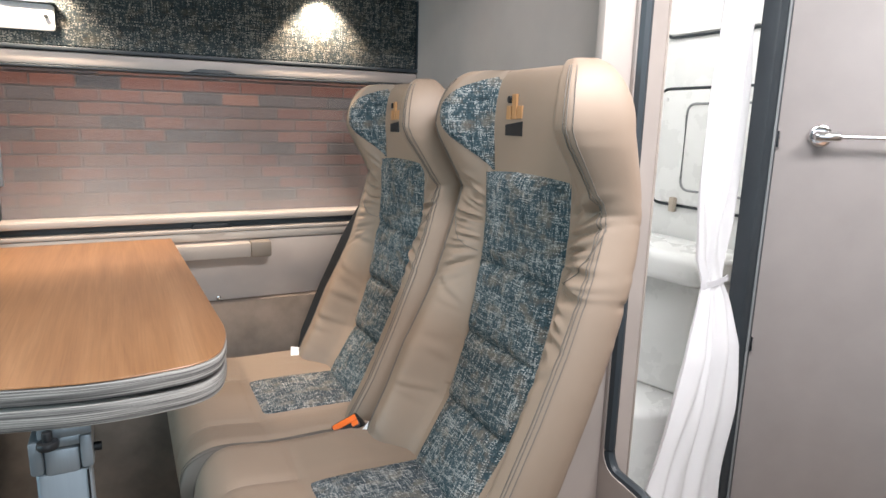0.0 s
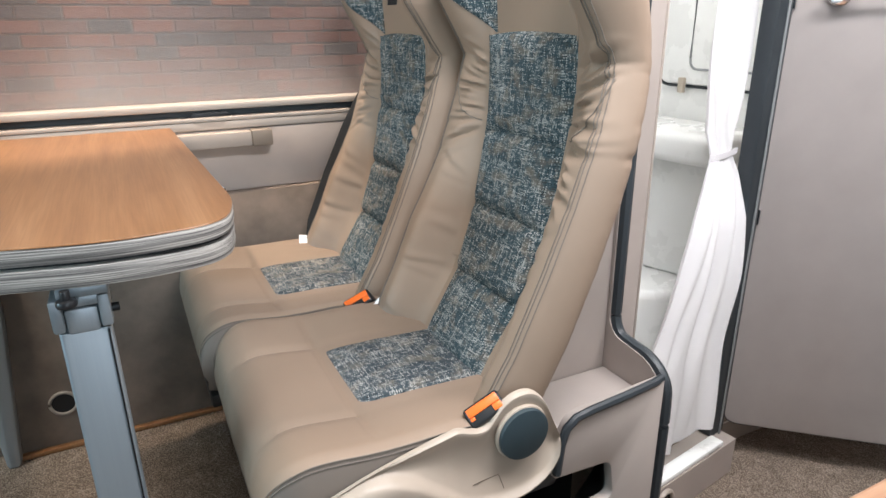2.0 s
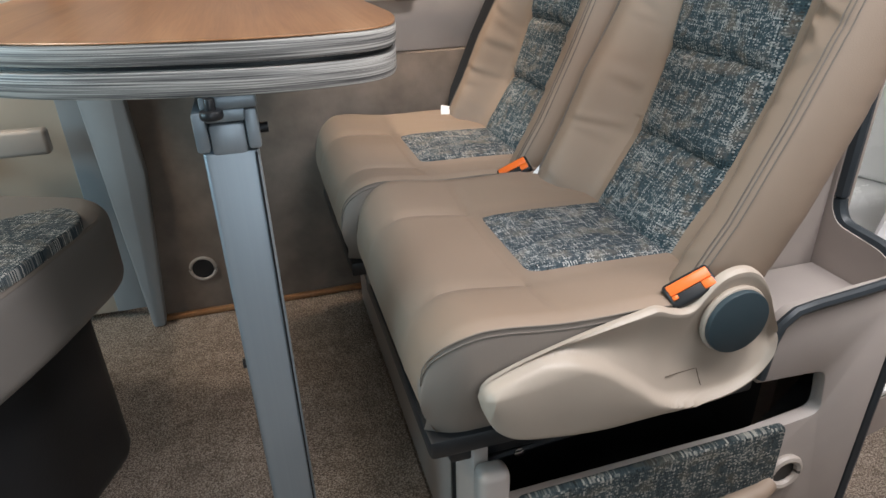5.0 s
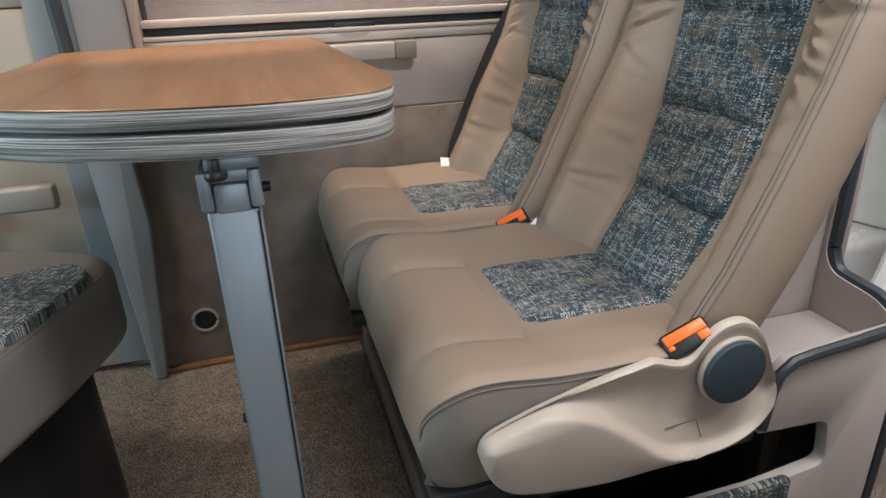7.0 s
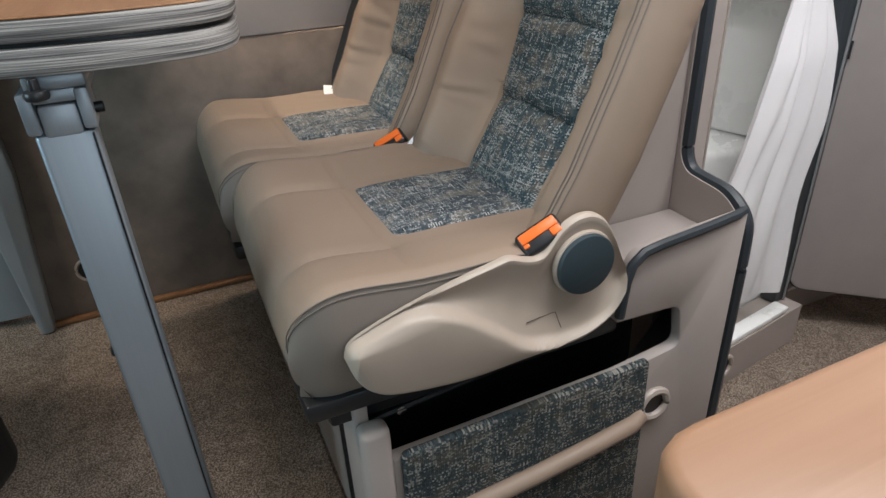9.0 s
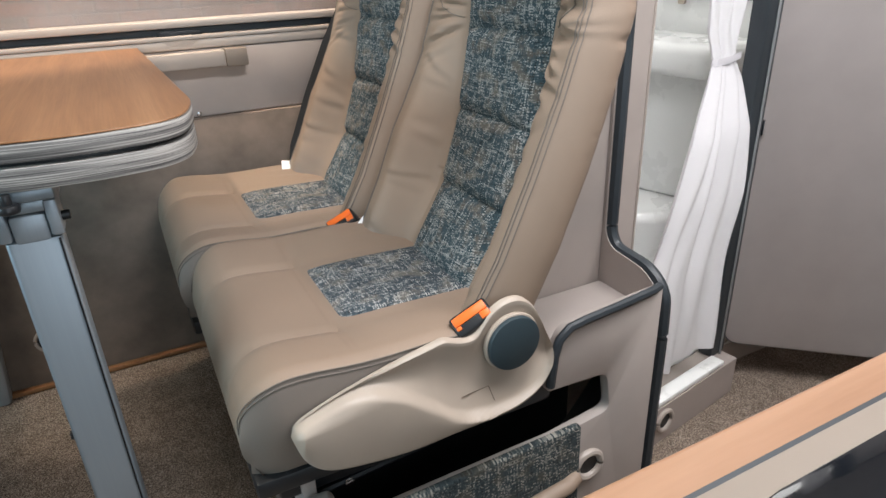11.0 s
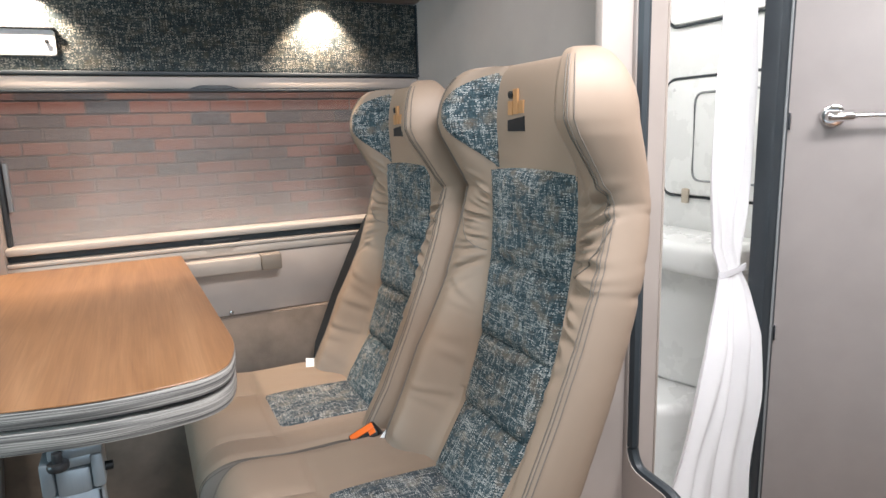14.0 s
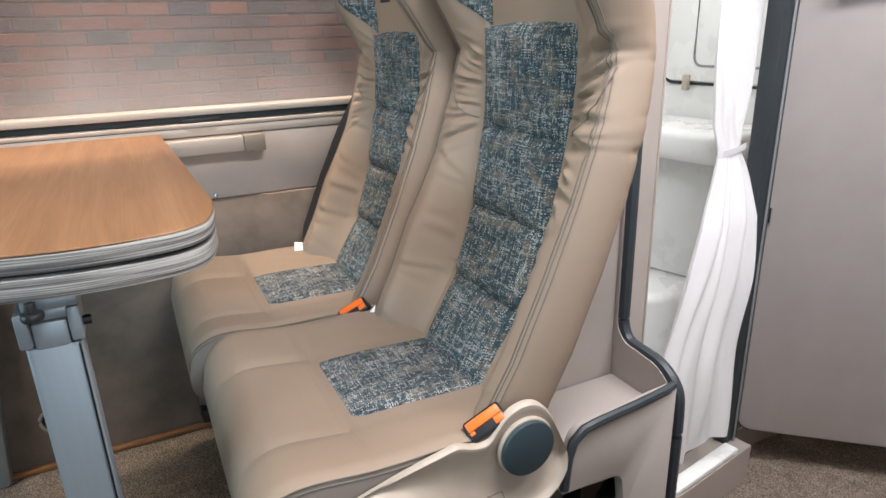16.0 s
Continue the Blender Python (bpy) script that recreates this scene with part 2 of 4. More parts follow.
# ---- building helpers ----
def part(name, bm, mat, parent=None, label="", smooth=True):
    """Links a bmesh as one mesh object, under a thing or a part; mat is one name or a list."""
    me = bpy.data.meshes.new(name)
    bmesh.ops.recalc_face_normals(bm, faces=bm.faces)
    bm.to_mesh(me)
    bm.free()
    for k in ([mat] if isinstance(mat, str) else mat):
        me.materials.append(MATS[k])
    if smooth:
        me.shade_smooth()
        me.set_sharp_from_angle(angle=radians(38))
    ob = new(name, me)
    if parent:
        ob.parent = parent
    if label:
        ob["label"] = label
    return ob


def thing(name, label, category, group="", at=(0, 0, 0), kind=""):
    ob = new(name)
    ob.location = at
    return tagged(ob, label, category, group, kind)


def box(lo, hi, bevel=0.002, seg=2):
    bm = bmesh.new()
    c, s = [(a + b) / 2 for a, b in zip(lo, hi)], [b - a for a, b in zip(lo, hi)]
    bmesh.ops.create_cube(bm, size=1, matrix=Matrix.Translation(c) @ Matrix.Diagonal((*s, 1)))
    if bevel:
        bmesh.ops.bevel(bm, geom=bm.edges[:], offset=min(bevel, min(s) * 0.45), segments=seg, affect="EDGES", profile=0.5)
    return bm


def turned(bm, m):
    bmesh.ops.transform(bm, matrix=m, verts=bm.verts)
    return bm


def join(*bms):
    out = bms[0]
    for o in bms[1:]:
        me = bpy.data.meshes.new("tmp")
        o.to_mesh(me)
        o.free()
        out.from_mesh(me)
        bpy.data.meshes.remove(me)
    return out


def rounded(pts, r, seg=5):
    """A closed outline with its corners rounded; r is one radius or one for each corner."""
    out, k = [], len(pts)
    rs = [r] * k if isinstance(r, (int, float)) else r
    for i in range(k):
        p, a, c = Vector(pts[i]), Vector(pts[i - 1]), Vector(pts[(i + 1) % k])
        da, dc = (a - p), (c - p)
        q = min(rs[i], da.length * 0.48, dc.length * 0.48)
        if q < 1e-5:
            out.append(tuple(p))
            continue
        s, e = p + da.normalized() * q, p + dc.normalized() * q
        for j in range(seg + 1):
            t = j / seg
            out.append(tuple((1 - t) ** 2 * s + 2 * t * (1 - t) * p + t * t * e))
    return out


def prism(outline, axis, a, b, bevel=0.002, seg=2):
    """A flat outline drawn out along an axis from a to b; the outline holds the two other coordinates in order."""
    bm = bmesh.new()

    def place(p, h):
        return {"x": (h, p[0], p[1]), "y": (p[0], h, p[1]), "z": (p[0], p[1], h)}[axis]

    lo, hi = [bm.verts.new(place(p, a)) for p in outline], [bm.verts.new(place(p, b)) for p in outline]
    k = len(outline)
    caps = [bm.faces.new(lo), bm.faces.new(hi)]
    for i in range(k):
        bm.faces.new((lo[i], lo[(i + 1) % k], hi[(i + 1) % k], hi[i]))
    bmesh.ops.recalc_face_normals(bm, faces=bm.faces)
    if bevel:
        edges = list({e for f in caps for e in f.edges})
        bmesh.ops.bevel(bm, geom=edges, offset=bevel, segments=seg, affect="EDGES", profile=0.5)
    return bm


def tube(path, r, sides=8, closed=False, flat=None):
    """A round (or flat: width, thickness) bar along a path."""
    bm, rings = bmesh.new(), []
    path = [Vector(p) for p in path]
    up = Vector((0, 0, 1))
    for i, p in enumerate(path):
        d = path[(i + 1) % len(path)] - path[i - 1] if closed or 0 < i < len(path) - 1 else (path[1] - path[0] if i == 0 else path[-1] - path[-2])
        d.normalize()
        s = d.cross(up)
        s = s.normalized() if s.length > 1e-3 else d.cross(Vector((1, 0, 0))).normalized()
        u = s.cross(d)
        ring = []
        for j in range(sides):
            a = 2 * math.pi * j / sides + (math.pi / 4 if flat else 0)
            w, h = (flat[0] * 0.707, flat[1] * 0.707) if flat else (r, r)
            ring.append(bm.verts.new(p + s * math.cos(a) * w + u * math.sin(a) * h))
        rings.append(ring)
    k = len(rings)
    for i in range(k if closed else k - 1):
        for j in range(sides):
            bm.faces.new((rings[i][j], rings[i][(j + 1) % sides], rings[(i + 1) % k][(j + 1) % sides], rings[(i + 1) % k][j]))
    if not closed:
        bm.faces.new(rings[0]), bm.faces.new(rings[-1])
    return bm


def disc(c, axis, r, h, bevel=0.002, seg=28):
    """A low round piece with its middle at c, standing along the axis."""
    bm = bmesh.new()
    turn = {"x": pose(0, 0, 0, 0, 90, 0), "y": pose(0, 0, 0, 90, 0, 0), "z": Matrix()}[axis]
    bmesh.ops.create_cone(bm, cap_ends=True, segments=seg, radius1=r, radius2=r, depth=h, matrix=Matrix.Translation(c) @ turn)
    if bevel:
        rims = [e for f in bm.faces if len(f.verts) > 4 for e in f.edges]
        bmesh.ops.bevel(bm, geom=rims, offset=bevel, segments=2, affect="EDGES", profile=0.5)
    return bm


def ring(c, axis, r, tube_r, seg=28):
    pts = []
    for i in range(seg):
        a = 2 * math.pi * i / seg
        u, v = r * math.cos(a), r * math.sin(a)
        pts.append({"x": (c[0], c[1] + u, c[2] + v), "y": (c[0] + u, c[1], c[2] + v), "z": (c[0] + u, c[1] + v, c[2])}[axis])
    return tube(pts, tube_r, 8, closed=True)


def lerp(table, z):
    """Values at z between the rows (z, a, b, ...), with a smooth step between rows."""
    if z <= table[0][0]:
        return table[0][1:]
    for r0, r1 in zip(table, table[1:]):
        if z <= r1[0]:
            t = (z - r0[0]) / (r1[0] - r0[0])
            return tuple(a + (b - a) * t for a, b in zip(r0[1:], r1[1:]))
    return table[-1][1:]


def structure(name, bm, mat, label, category, smooth=False):
    return tagged(part(name, bm, mat, smooth=smooth), label, category, kind="structure")


# ---- the van's shell ----
WALL = 1.66          # inner face of the window wall
POD = 0.235          # raised floor under table and seats
LOW = 0.03           # floor of the aisle

structure("floor", box((-2.6, -0.9, LOW - 0.05), (2.4, 2.0, LOW), 0), "carpet", "speckled grey-brown carpet on the aisle floor", "floor")
structure("floor_podium", join(box((-2.6, -0.88, LOW + 0.002), (0.1235, 1.70, POD), 0.004), box((0.1245, 0.735, LOW + 0.002), (0.69, 1.70, POD), 0.0)),
          "carpet", "raised carpeted floor under the table and seats", "floor")
structure("ceiling", box((-2.6, -0.9, 1.95), (2.4, 1.8, 2.0), 0), "roof_lining", "pale fabric roof lining", "ceiling")

X0, X1, Z0, Z1 = -0.235, 0.68, 0.985, 1.312  # window opening
wall_bm = join(box((-0.36, WALL, 0.0), (X0, WALL + 0.06, 1.95), 0), box((X1, WALL, 0.0), (0.714, WALL + 0.06, 1.95), 0),
               box((X0, WALL, 0.0), (X1, WALL + 0.06, Z0), 0), box((X0, WALL, Z1), (X1, WALL + 0.06, 1.95), 0))
structure("wall_window_side", wall_bm, "laminate_wall", "beige laminated side wall of the van", "wall")
# three unseen walls, added so outside light enters only through their openings
structure("wall_cab", join(box((-2.6, -0.9, 0), (-2.5, 1.9, 0.95), 0), box((-2.6, -0.9, 1.6), (-2.5, 1.9, 1.95), 0)), "laminate_wall", "unseen plain wall added to close the cab end", "wall")
structure("wall_rear", box((2.3, -0.9, 0), (2.4, 1.7, 1.95), 0), "laminate_wall", "unseen plain beige wall added to close the rear", "wall")
structure("wall_door_side", join(box((0.75, -0.9, 0), (2.4, -0.82, 1.95), 0), box((-2.6, -0.9, 0), (-1.2, -0.82, 1.95), 0), box((-1.2, -0.9, 1.86), (0.75, -0.82, 1.95), 0)),
          "laminate_wall", "unseen beige wall added round the sliding door opening", "wall")

# window: frame, tracks, pane
win = tagged(new("window_1"), "wide acrylic van window with blind cassette and cream frame", "window", kind="structure")
part("pane", box((X0, WALL + 0.035, Z0), (X1, WALL + 0.041, Z1), 0), "acrylic_pane", win).visible_shadow = False
part("blind_track", box((X0 + 0.002, WALL - 0.012, 0.971), (X1, WALL + 0.03, 0.984), 0.002), "rubber_dark", win, "dark blind track along the sill")
part("window_sill", box((X0, WALL - 0.028, 0.985), (X1, WALL + 0.034, 1.000), 0.004), "trim_cream", win)
part("sill_lip", box((X0, WALL - 0.030, 0.9605), (X1, WALL - 0.002, 0.9695), 0.003), "trim_cream", win)
part("blind_handle", prism(rounded([(0.13, 0.9695), (0.225, 0.9695), (0.215, 0.979), (0.14, 0.979)], 0.004), "y", WALL - 0.022, WALL - 0.013, 0.001), "plastic_black", win)
part("finger_tab", prism(rounded([(0.135, 0.9600), (0.215, 0.9600), (0.195, 0.950), (0.155, 0.950)], 0.006), "y", WALL - 0.03, WALL - 0.018, 0.001), "trim_cream", win)
part("cassette", box((X0 + 0.002, WALL - 0.02, 1.314), (0.69, WALL - 0.001, 1.341), 0.005), "laminate_wall", win)
part("cassette_lip", box((X0 + 0.002, WALL - 0.026, 1.3085), (0.69, WALL + 0.02, 1.3135), 0.001), "rubber_dark", win)
part("cassette_tab", prism(rounded([(0.14, 1.3135), (0.25, 1.3135), (0.225, 1.322), (0.165, 1.322)], 0.006), "y", WALL - 0.026, WALL - 0.0205, 0.001), "rubber_dark", win)
part("frame_post", box((-0.252, WALL - 0.04, 0.93), (-0.234, WALL + 0.02, 1.345), 0.004), "trim_cream", win)
part("frame_seal", box((-0.2338, WALL + 0.005, 1.0), (-0.226, WALL + 0.034, 1.31), 0.002), "rubber_dark", win)
part("side_latch", box((-0.224, WALL + 0.02, 1.07), (-0.216, WALL + 0.034, 1.17), 0.002), "trim_blue_grey", win)

# woven panel with reading spots, and the overhead cupboard
panel = thing("fabric_panel", "dark woven fabric wall panel above the window", "wall panel")
part("cloth", box((-0.36, WALL - 0.016, 1.352), (0.688, WALL - 0.002, 1.517), 0.004), "tweed_panel", panel)
part("edge_strip", box((-0.36, WALL - 0.024, 1.3425), (0.697, WALL - 0.001, 1.351), 0.002), "rubber_dark", panel)
part("end_strip", box((0.689, WALL - 0.024, 1.3515), (0.697, WALL - 0.001, 1.517), 0.002), "rubber_dark", panel)
cup = thing("overhead_cupboard", "beige overhead cupboard above the window", "cupboard")
part("body", box((-0.36, 1.30, 1.52), (0.70, WALL - 0.001, 1.93), 0.006), "laminate", cup)
part("front", box((-0.355, 1.282, 1.53), (0.695, 1.2985, 1.92), 0.006), "laminate", cup)
for sx in (0.44, -0.15):
    sp_ = thing("reading_spot", "small round reading spotlight under the cupboard", "lamp", "reading spots")
    part("rim", ring((sx, 1.60, 1.519), "z", 0.026, 0.004), "chrome", sp_)
    part("lens", disc((sx, 1.60, 1.5175), "z", 0.023, 0.004, 0.001), "lamp_glow", sp_)
pl = thing("switch_plate", "clear plastic switch plate on the woven panel", "switch")
part("plate", prism(rounded([(-0.30, 1.378), (-0.095, 1.378), (-0.095, 1.428), (-0.30, 1.428)], 0.008), "y", WALL - 0.024, WALL - 0.0165, 0.002), "label_white", pl)
part("rim", box((-0.30, WALL - 0.03, 1.4285), (-0.093, WALL - 0.0165, 1.432), 0.001), "rubber_dark", pl)
part("button", disc((-0.11, WALL - 0.026, 1.405), "y", 0.004, 0.006, 0.001), "plastic_black", pl)

# lower wall lining, with the clip rail
low = thing("wall_lining", "beige wall lining panel below the window", "wall panel")
part("board", box((-0.245, WALL - 0.022, 0.795), (0.688, WALL - 0.001, 0.940), 0.004), "laminate_wall", low)
part("ledge", box((-0.245, WALL - 0.028, 0.9405), (0.688, WALL - 0.001, 0.9600), 0.004), "trim_cream", low)
for sx in (0.185, 0.50):
    part("screw_cap", disc((sx, WALL - 0.024, 0.803), "y", 0.005, 0.005, 0.001, 14), "chrome", low)
part("kick_board", box((-0.34, 1.622, POD), (0.688, WALL - 0.003, 0.794), 0.003), "vinyl_carpet", low, "brown flocked lower wall lining")
part("floor_strip", box((-0.34, 1.606, POD + 0.001), (0.30, 1.6215, POD + 0.013), 0.003), "oak", low)
part("cable_hole", disc((-0.224, 1.621, 0.352), "y", 0.024, 0.006, 0.0), "plastic_black", low)
part("hole_ring", ring((-0.224, 1.619, 0.352), "y", 0.027, 0.004), "trim_cream", low)
rail = thing("clip_rail", "cream table rail with a grey end cap on the wall", "rail")
part("bar", box((-0.06, 1.605, 0.903), (0.258, 1.6375, 0.936), 0.003), "trim_cream", rail)
part("end_cap", box((0.2585, 1.603, 0.901), (0.305, 1.6375, 0.938), 0.003), "plate_beige", rail)

# ---- cab side ----
post = thing("door_pillar", "grey pillar trim with dark door seal", "pillar")
part("cover", box((-0.345, 1.60, 0.93), (-0.253, WALL - 0.001, 1.95), 0.008), "trim_blue_grey", post)
part("seal", tube([(-0.362, 1.60, 0.90), (-0.367, 1.60, 1.1), (-0.375, 1.605, 1.4), (-0.39, 1.61, 1.94)], 0.014), "rubber_dark", post)
part("backing", box((-0.43, 1.645, 0.26), (-0.3455, 1.698, 1.945), 0.004), "trim_blue_grey", post)
part("foot", prism(rounded([(-0.385, 0.93), (-0.30, 0.93), (-0.288, 0.6), (-0.325, POD), (-0.352, POD)], 0.01), "y", 1.585, 1.6205, 0.008), "trim_blue_grey", post)
cab = thing("cab_door", "beige cab door lining with a moulded pocket", "door")
part("lining", box((-1.5, 1.66, 0.25), (-0.40, 1.72, 1.03), 0.01), "plastic_cream", cab)
part("upper_frame", box((-1.5, 1.70, 1.031), (-0.40, 1.74, 1.94), 0.01), "trim_cream", cab)
part("armrest", box((-1.3, 1.61, 0.62), (-0.60, 1.66, 0.665), 0.02, 4), "plastic_cream", cab)
part("pull_cup", box((-0.55, 1.57, 0.665), (-0.44, 1.60, 0.715), 0.008, 3), "trim_cream", cab)

# ---- seats ----
PROFILE = [  # height, front middle, bolster, half width, rear of the side
    (0.585, 0.372, 0.03, 0.185, 0.428), (0.64, 0.392, 0.052, 0.2, 0.448), (0.7, 0.424, 0.062, 0.208, 0.471), (0.76, 0.462, 0.068, 0.212, 0.496),
    (0.86, 0.499, 0.062, 0.215, 0.533), (0.95, 0.519, 0.045, 0.215, 0.563), (1.03, 0.534, 0.031, 0.213, 0.584), (1.075, 0.538, 0.020, 0.208, 0.593),
    (1.115, 0.538, 0.008, 0.203, 0.597), (1.15, 0.537, 0.032, 0.204, 0.596), (1.2, 0.534, 0.066, 0.209, 0.584), (1.25, 0.532, 0.088, 0.209, 0.574)]
INNER = 0.112  # half width of the woven middle


DOME, TOP = 1.218, 1.305  # the headrest rounds over between these heights


def side_faces(w, z):
    """Front and rear of the backrest at height z, at the share w (-1 to 1) of its half width."""
    xm, b, hw, rear = lerp(PROFILE, min(z, DOME))
    if w > 0:  # the bolster on the window side is worn flatter
        b *= 1 - 0.28 * max(0, min(1, (z - 0.84) / 0.12))
    a = abs(w) * hw
    edge = (xm - b + rear) / 2
    if a <= INNER * 0.95:
        f = xm + 0.004 * (a / INNER) ** 2
    else:
        t = (a - INNER * 0.95) / (hw - INNER * 0.95)
        rise = math.sin(min(1, t / 0.62) * math.pi / 2) ** 1.8
        fall = 0 if t < 0.78 else ((t - 0.78) / 0.22) ** 2.0
        f = xm - b * rise + (edge - xm + b) * fall
    c = min(1, abs(w)) ** (1 / 0.42)
    mid = max(rear + 0.006, xm + 0.046)
    r = edge + (rear + (mid - rear) * (1 - w * w) - edge) * (1 - c * c) ** 0.3
    q = 1 - math.sqrt(max(0, 1 - (max(0, z - DOME) / (TOP - DOME)) ** 2))
    m = (f + r) / 2
    return f + (m - f) * q, r + (m - r) * q


def half_width(z):
    q = math.sqrt(max(0, 1 - (max(0, z - DOME) / (TOP - DOME)) ** 2))
    return lerp(PROFILE, min(z, DOME))[2] * (0.70 + 0.30 * q)


def front_x(u, z):
    """Front face of the backrest at u across (metres from its middle)."""
    return side_faces(max(-1, min(1, u / half_width(z))), z)[0]


@functools.lru_cache(maxsize=None)
def folds(seed):
    """Single folds of the leather: place across and up, direction, half length, width and depth."""
    rnd, out = random.Random(seed * 11 + 2), []
    for side in (1, -1):
        for i in range(20):  # gathered at the neck, fanning out from the woven middle
            z = 0.945 + 0.185 * (i + rnd.uniform(-0.45, 0.45)) / 19
            slope = (z - 1.03) * -7.0 + rnd.uniform(-0.18, 0.18)
            out.append((side * rnd.uniform(0.128, 0.186), z, -side * slope if side > 0 else slope, rnd.uniform(0.016, 0.034), rnd.uniform(0.0032, 0.0056), rnd.uniform(0.0022, 0.0056) * (1.0 if side > 0 else 1.6)))
        for i in range(7):   # long and shallow along the lower bolsters
            z = 0.70 + 0.24 * (i + rnd.uniform(-0.4, 0.4)) / 6
            out.append((side * rnd.uniform(0.13, 0.18), z, side * rnd.uniform(0.2, 0.9), rnd.uniform(0.02, 0.045), rnd.uniform(0.005, 0.008), rnd.uniform(0.0010, 0.0030)))
    return out


def crease(u, z, seed):
    """Depth of the folds at u across and height z."""
    a = abs(u)
    if a < INNER or z > 1.19:
        return 0.0
    total = 0.0
    for uc, zc, slope, half, wide, deep in folds(seed):
        du, dz = u - uc, z - zc
        if abs(du) > 0.09 or abs(dz) > 0.09 or u * uc < 0:
            continue
        k = math.hypot(1, slope)
        along, off = (du + slope * dz) / k, (dz - slope * du) / k + 0.10 * wide * math.sin(70 * du)
        total += deep * math.exp(-(along / half) ** 2) * (math.exp(-(off / wide) ** 2) - 0.75 * math.exp(-((off - 1.7 * wide) / (1.2 * wide)) ** 2))
    return total * min(1, (a - INNER) / 0.012) * (1 - 0.8 * max(0, min(1, (a - 0.160) / 0.035)))


def side_fold(x, z, side, seed):
    """Folds on the outer flank, drooping to the rear."""
    if z > 1.18 or z < 0.62:
        return 0.0
    share = math.exp(-((z - 1.05) / 0.075) ** 2) + 0.25
    wob = noise.noise(Vector((x * 9, z * 8, seed + side * 5)))
    line = math.sin(2 * math.pi * (z * 27 + x * 13 + 0.9 * wob))
    return 0.0030 * share * max(0, line) ** 2 * max(0, 0.45 + 1.1 * noise.noise(Vector((x * 17, z * 15, seed + 9))))


def backrest_shell(seed):
    bm, rings = bmesh.new(), []
    zs = [0.585 + (DOME - 0.585) * i / 230 for i in range(231)] + [DOME + (TOP - DOME) * math.sin(math.pi / 2 * i / 18) for i in range(1, 19)]
    nf = 88
    for z in zs:
        hw, pts = half_width(z), []
        for i in range(nf + 1):
            w = -1 + 2 * i / nf
            pts.append((side_faces(w, z)[0] + crease(w * hw, z, seed), w * hw))
        for i in range(1, 28):
            c = math.cos(math.pi * i / 28)
            w = abs(c) ** 0.42 * (1 if c > 0 else -1)
            x = side_faces(w, z)[1]
            pts.append((x, w * hw * (1 - side_fold(x, z, 1 if w > 0 else -1, seed) / hw * max(0, (abs(w) - 0.7) / 0.3))))
        rings.append([bm.verts.new((x, u, z)) for x, u in pts])
    k = len(rings[0])
    for r0, r1 in zip(rings, rings[1:]):
        for j in range(k):
            bm.faces.new((r0[j], r0[(j + 1) % k], r1[(j + 1) % k], r1[j]))
    bm.faces.new(rings[0])
    return bm


def pad(point, nu, nv, puff, depth=0.01):
    """A soft cushion over a surface: point(u, v) -> place and outward direction, u and v from 0 to 1."""
    bm, grid = bmesh.new(), []
    for j in range(nv + 1):
        row = []
        for i in range(nu + 1):
            u, v = i / nu, j / nv
            p, d = point(u, v)
            e = min(1, min(u, 1 - u) / 0.10) ** 0.6 * min(1, min(v, 1 - v) / 0.14) ** 0.6
            row.append(bm.verts.new(Vector(p) + Vector(d) * (puff * e - 0.002)))
        grid.append(row)
    for j in range(nv):
        for i in range(nu):
            bm.faces.new((grid[j][i], grid[j][i + 1], grid[j + 1][i + 1], grid[j + 1][i]))
    geo = bmesh.ops.extrude_face_region(bm, geom=bm.faces[:])
    d = point(0.5, 0.5)[1]
    for g in geo["geom"]:
        if isinstance(g, bmesh.types.BMVert):
            g.co -= Vector(d) * depth
    return bm


def cushion_top(x, u):
    """Height of the seat cushion above its own zero at x ahead of the back and u across."""
    a = abs(u) / 0.207
    z = 0.676 + 0.040 * max(0, a - 0.45) ** 1.3
    z += 0.010 * math.exp(-((x - 0.13) / 0.06) ** 2)
    z -= 0.006 * max(0, (x - 0.30) / 0.15)
    # short gathers where the cushion meets the backrest
    z += 0.0014 * math.sin(u * 230 + 40 * x) * max(0, min(1, (x - 0.26) / 0.08)) * max(0, min(1, (a - 0.52) / 0.2)) * (1 if u > 0 else 0.3)
    for line in (0.105, -0.105):
        z -= 0.0045 * math.exp(-((u - line) / 0.006) ** 2) * (1 if x < 0.215 else 0.4)
    z -= 0.003 * math.exp(-((x - 0.215) / 0.006) ** 2) * max(0, min(1, (1 - a) / 0.25))
    return z


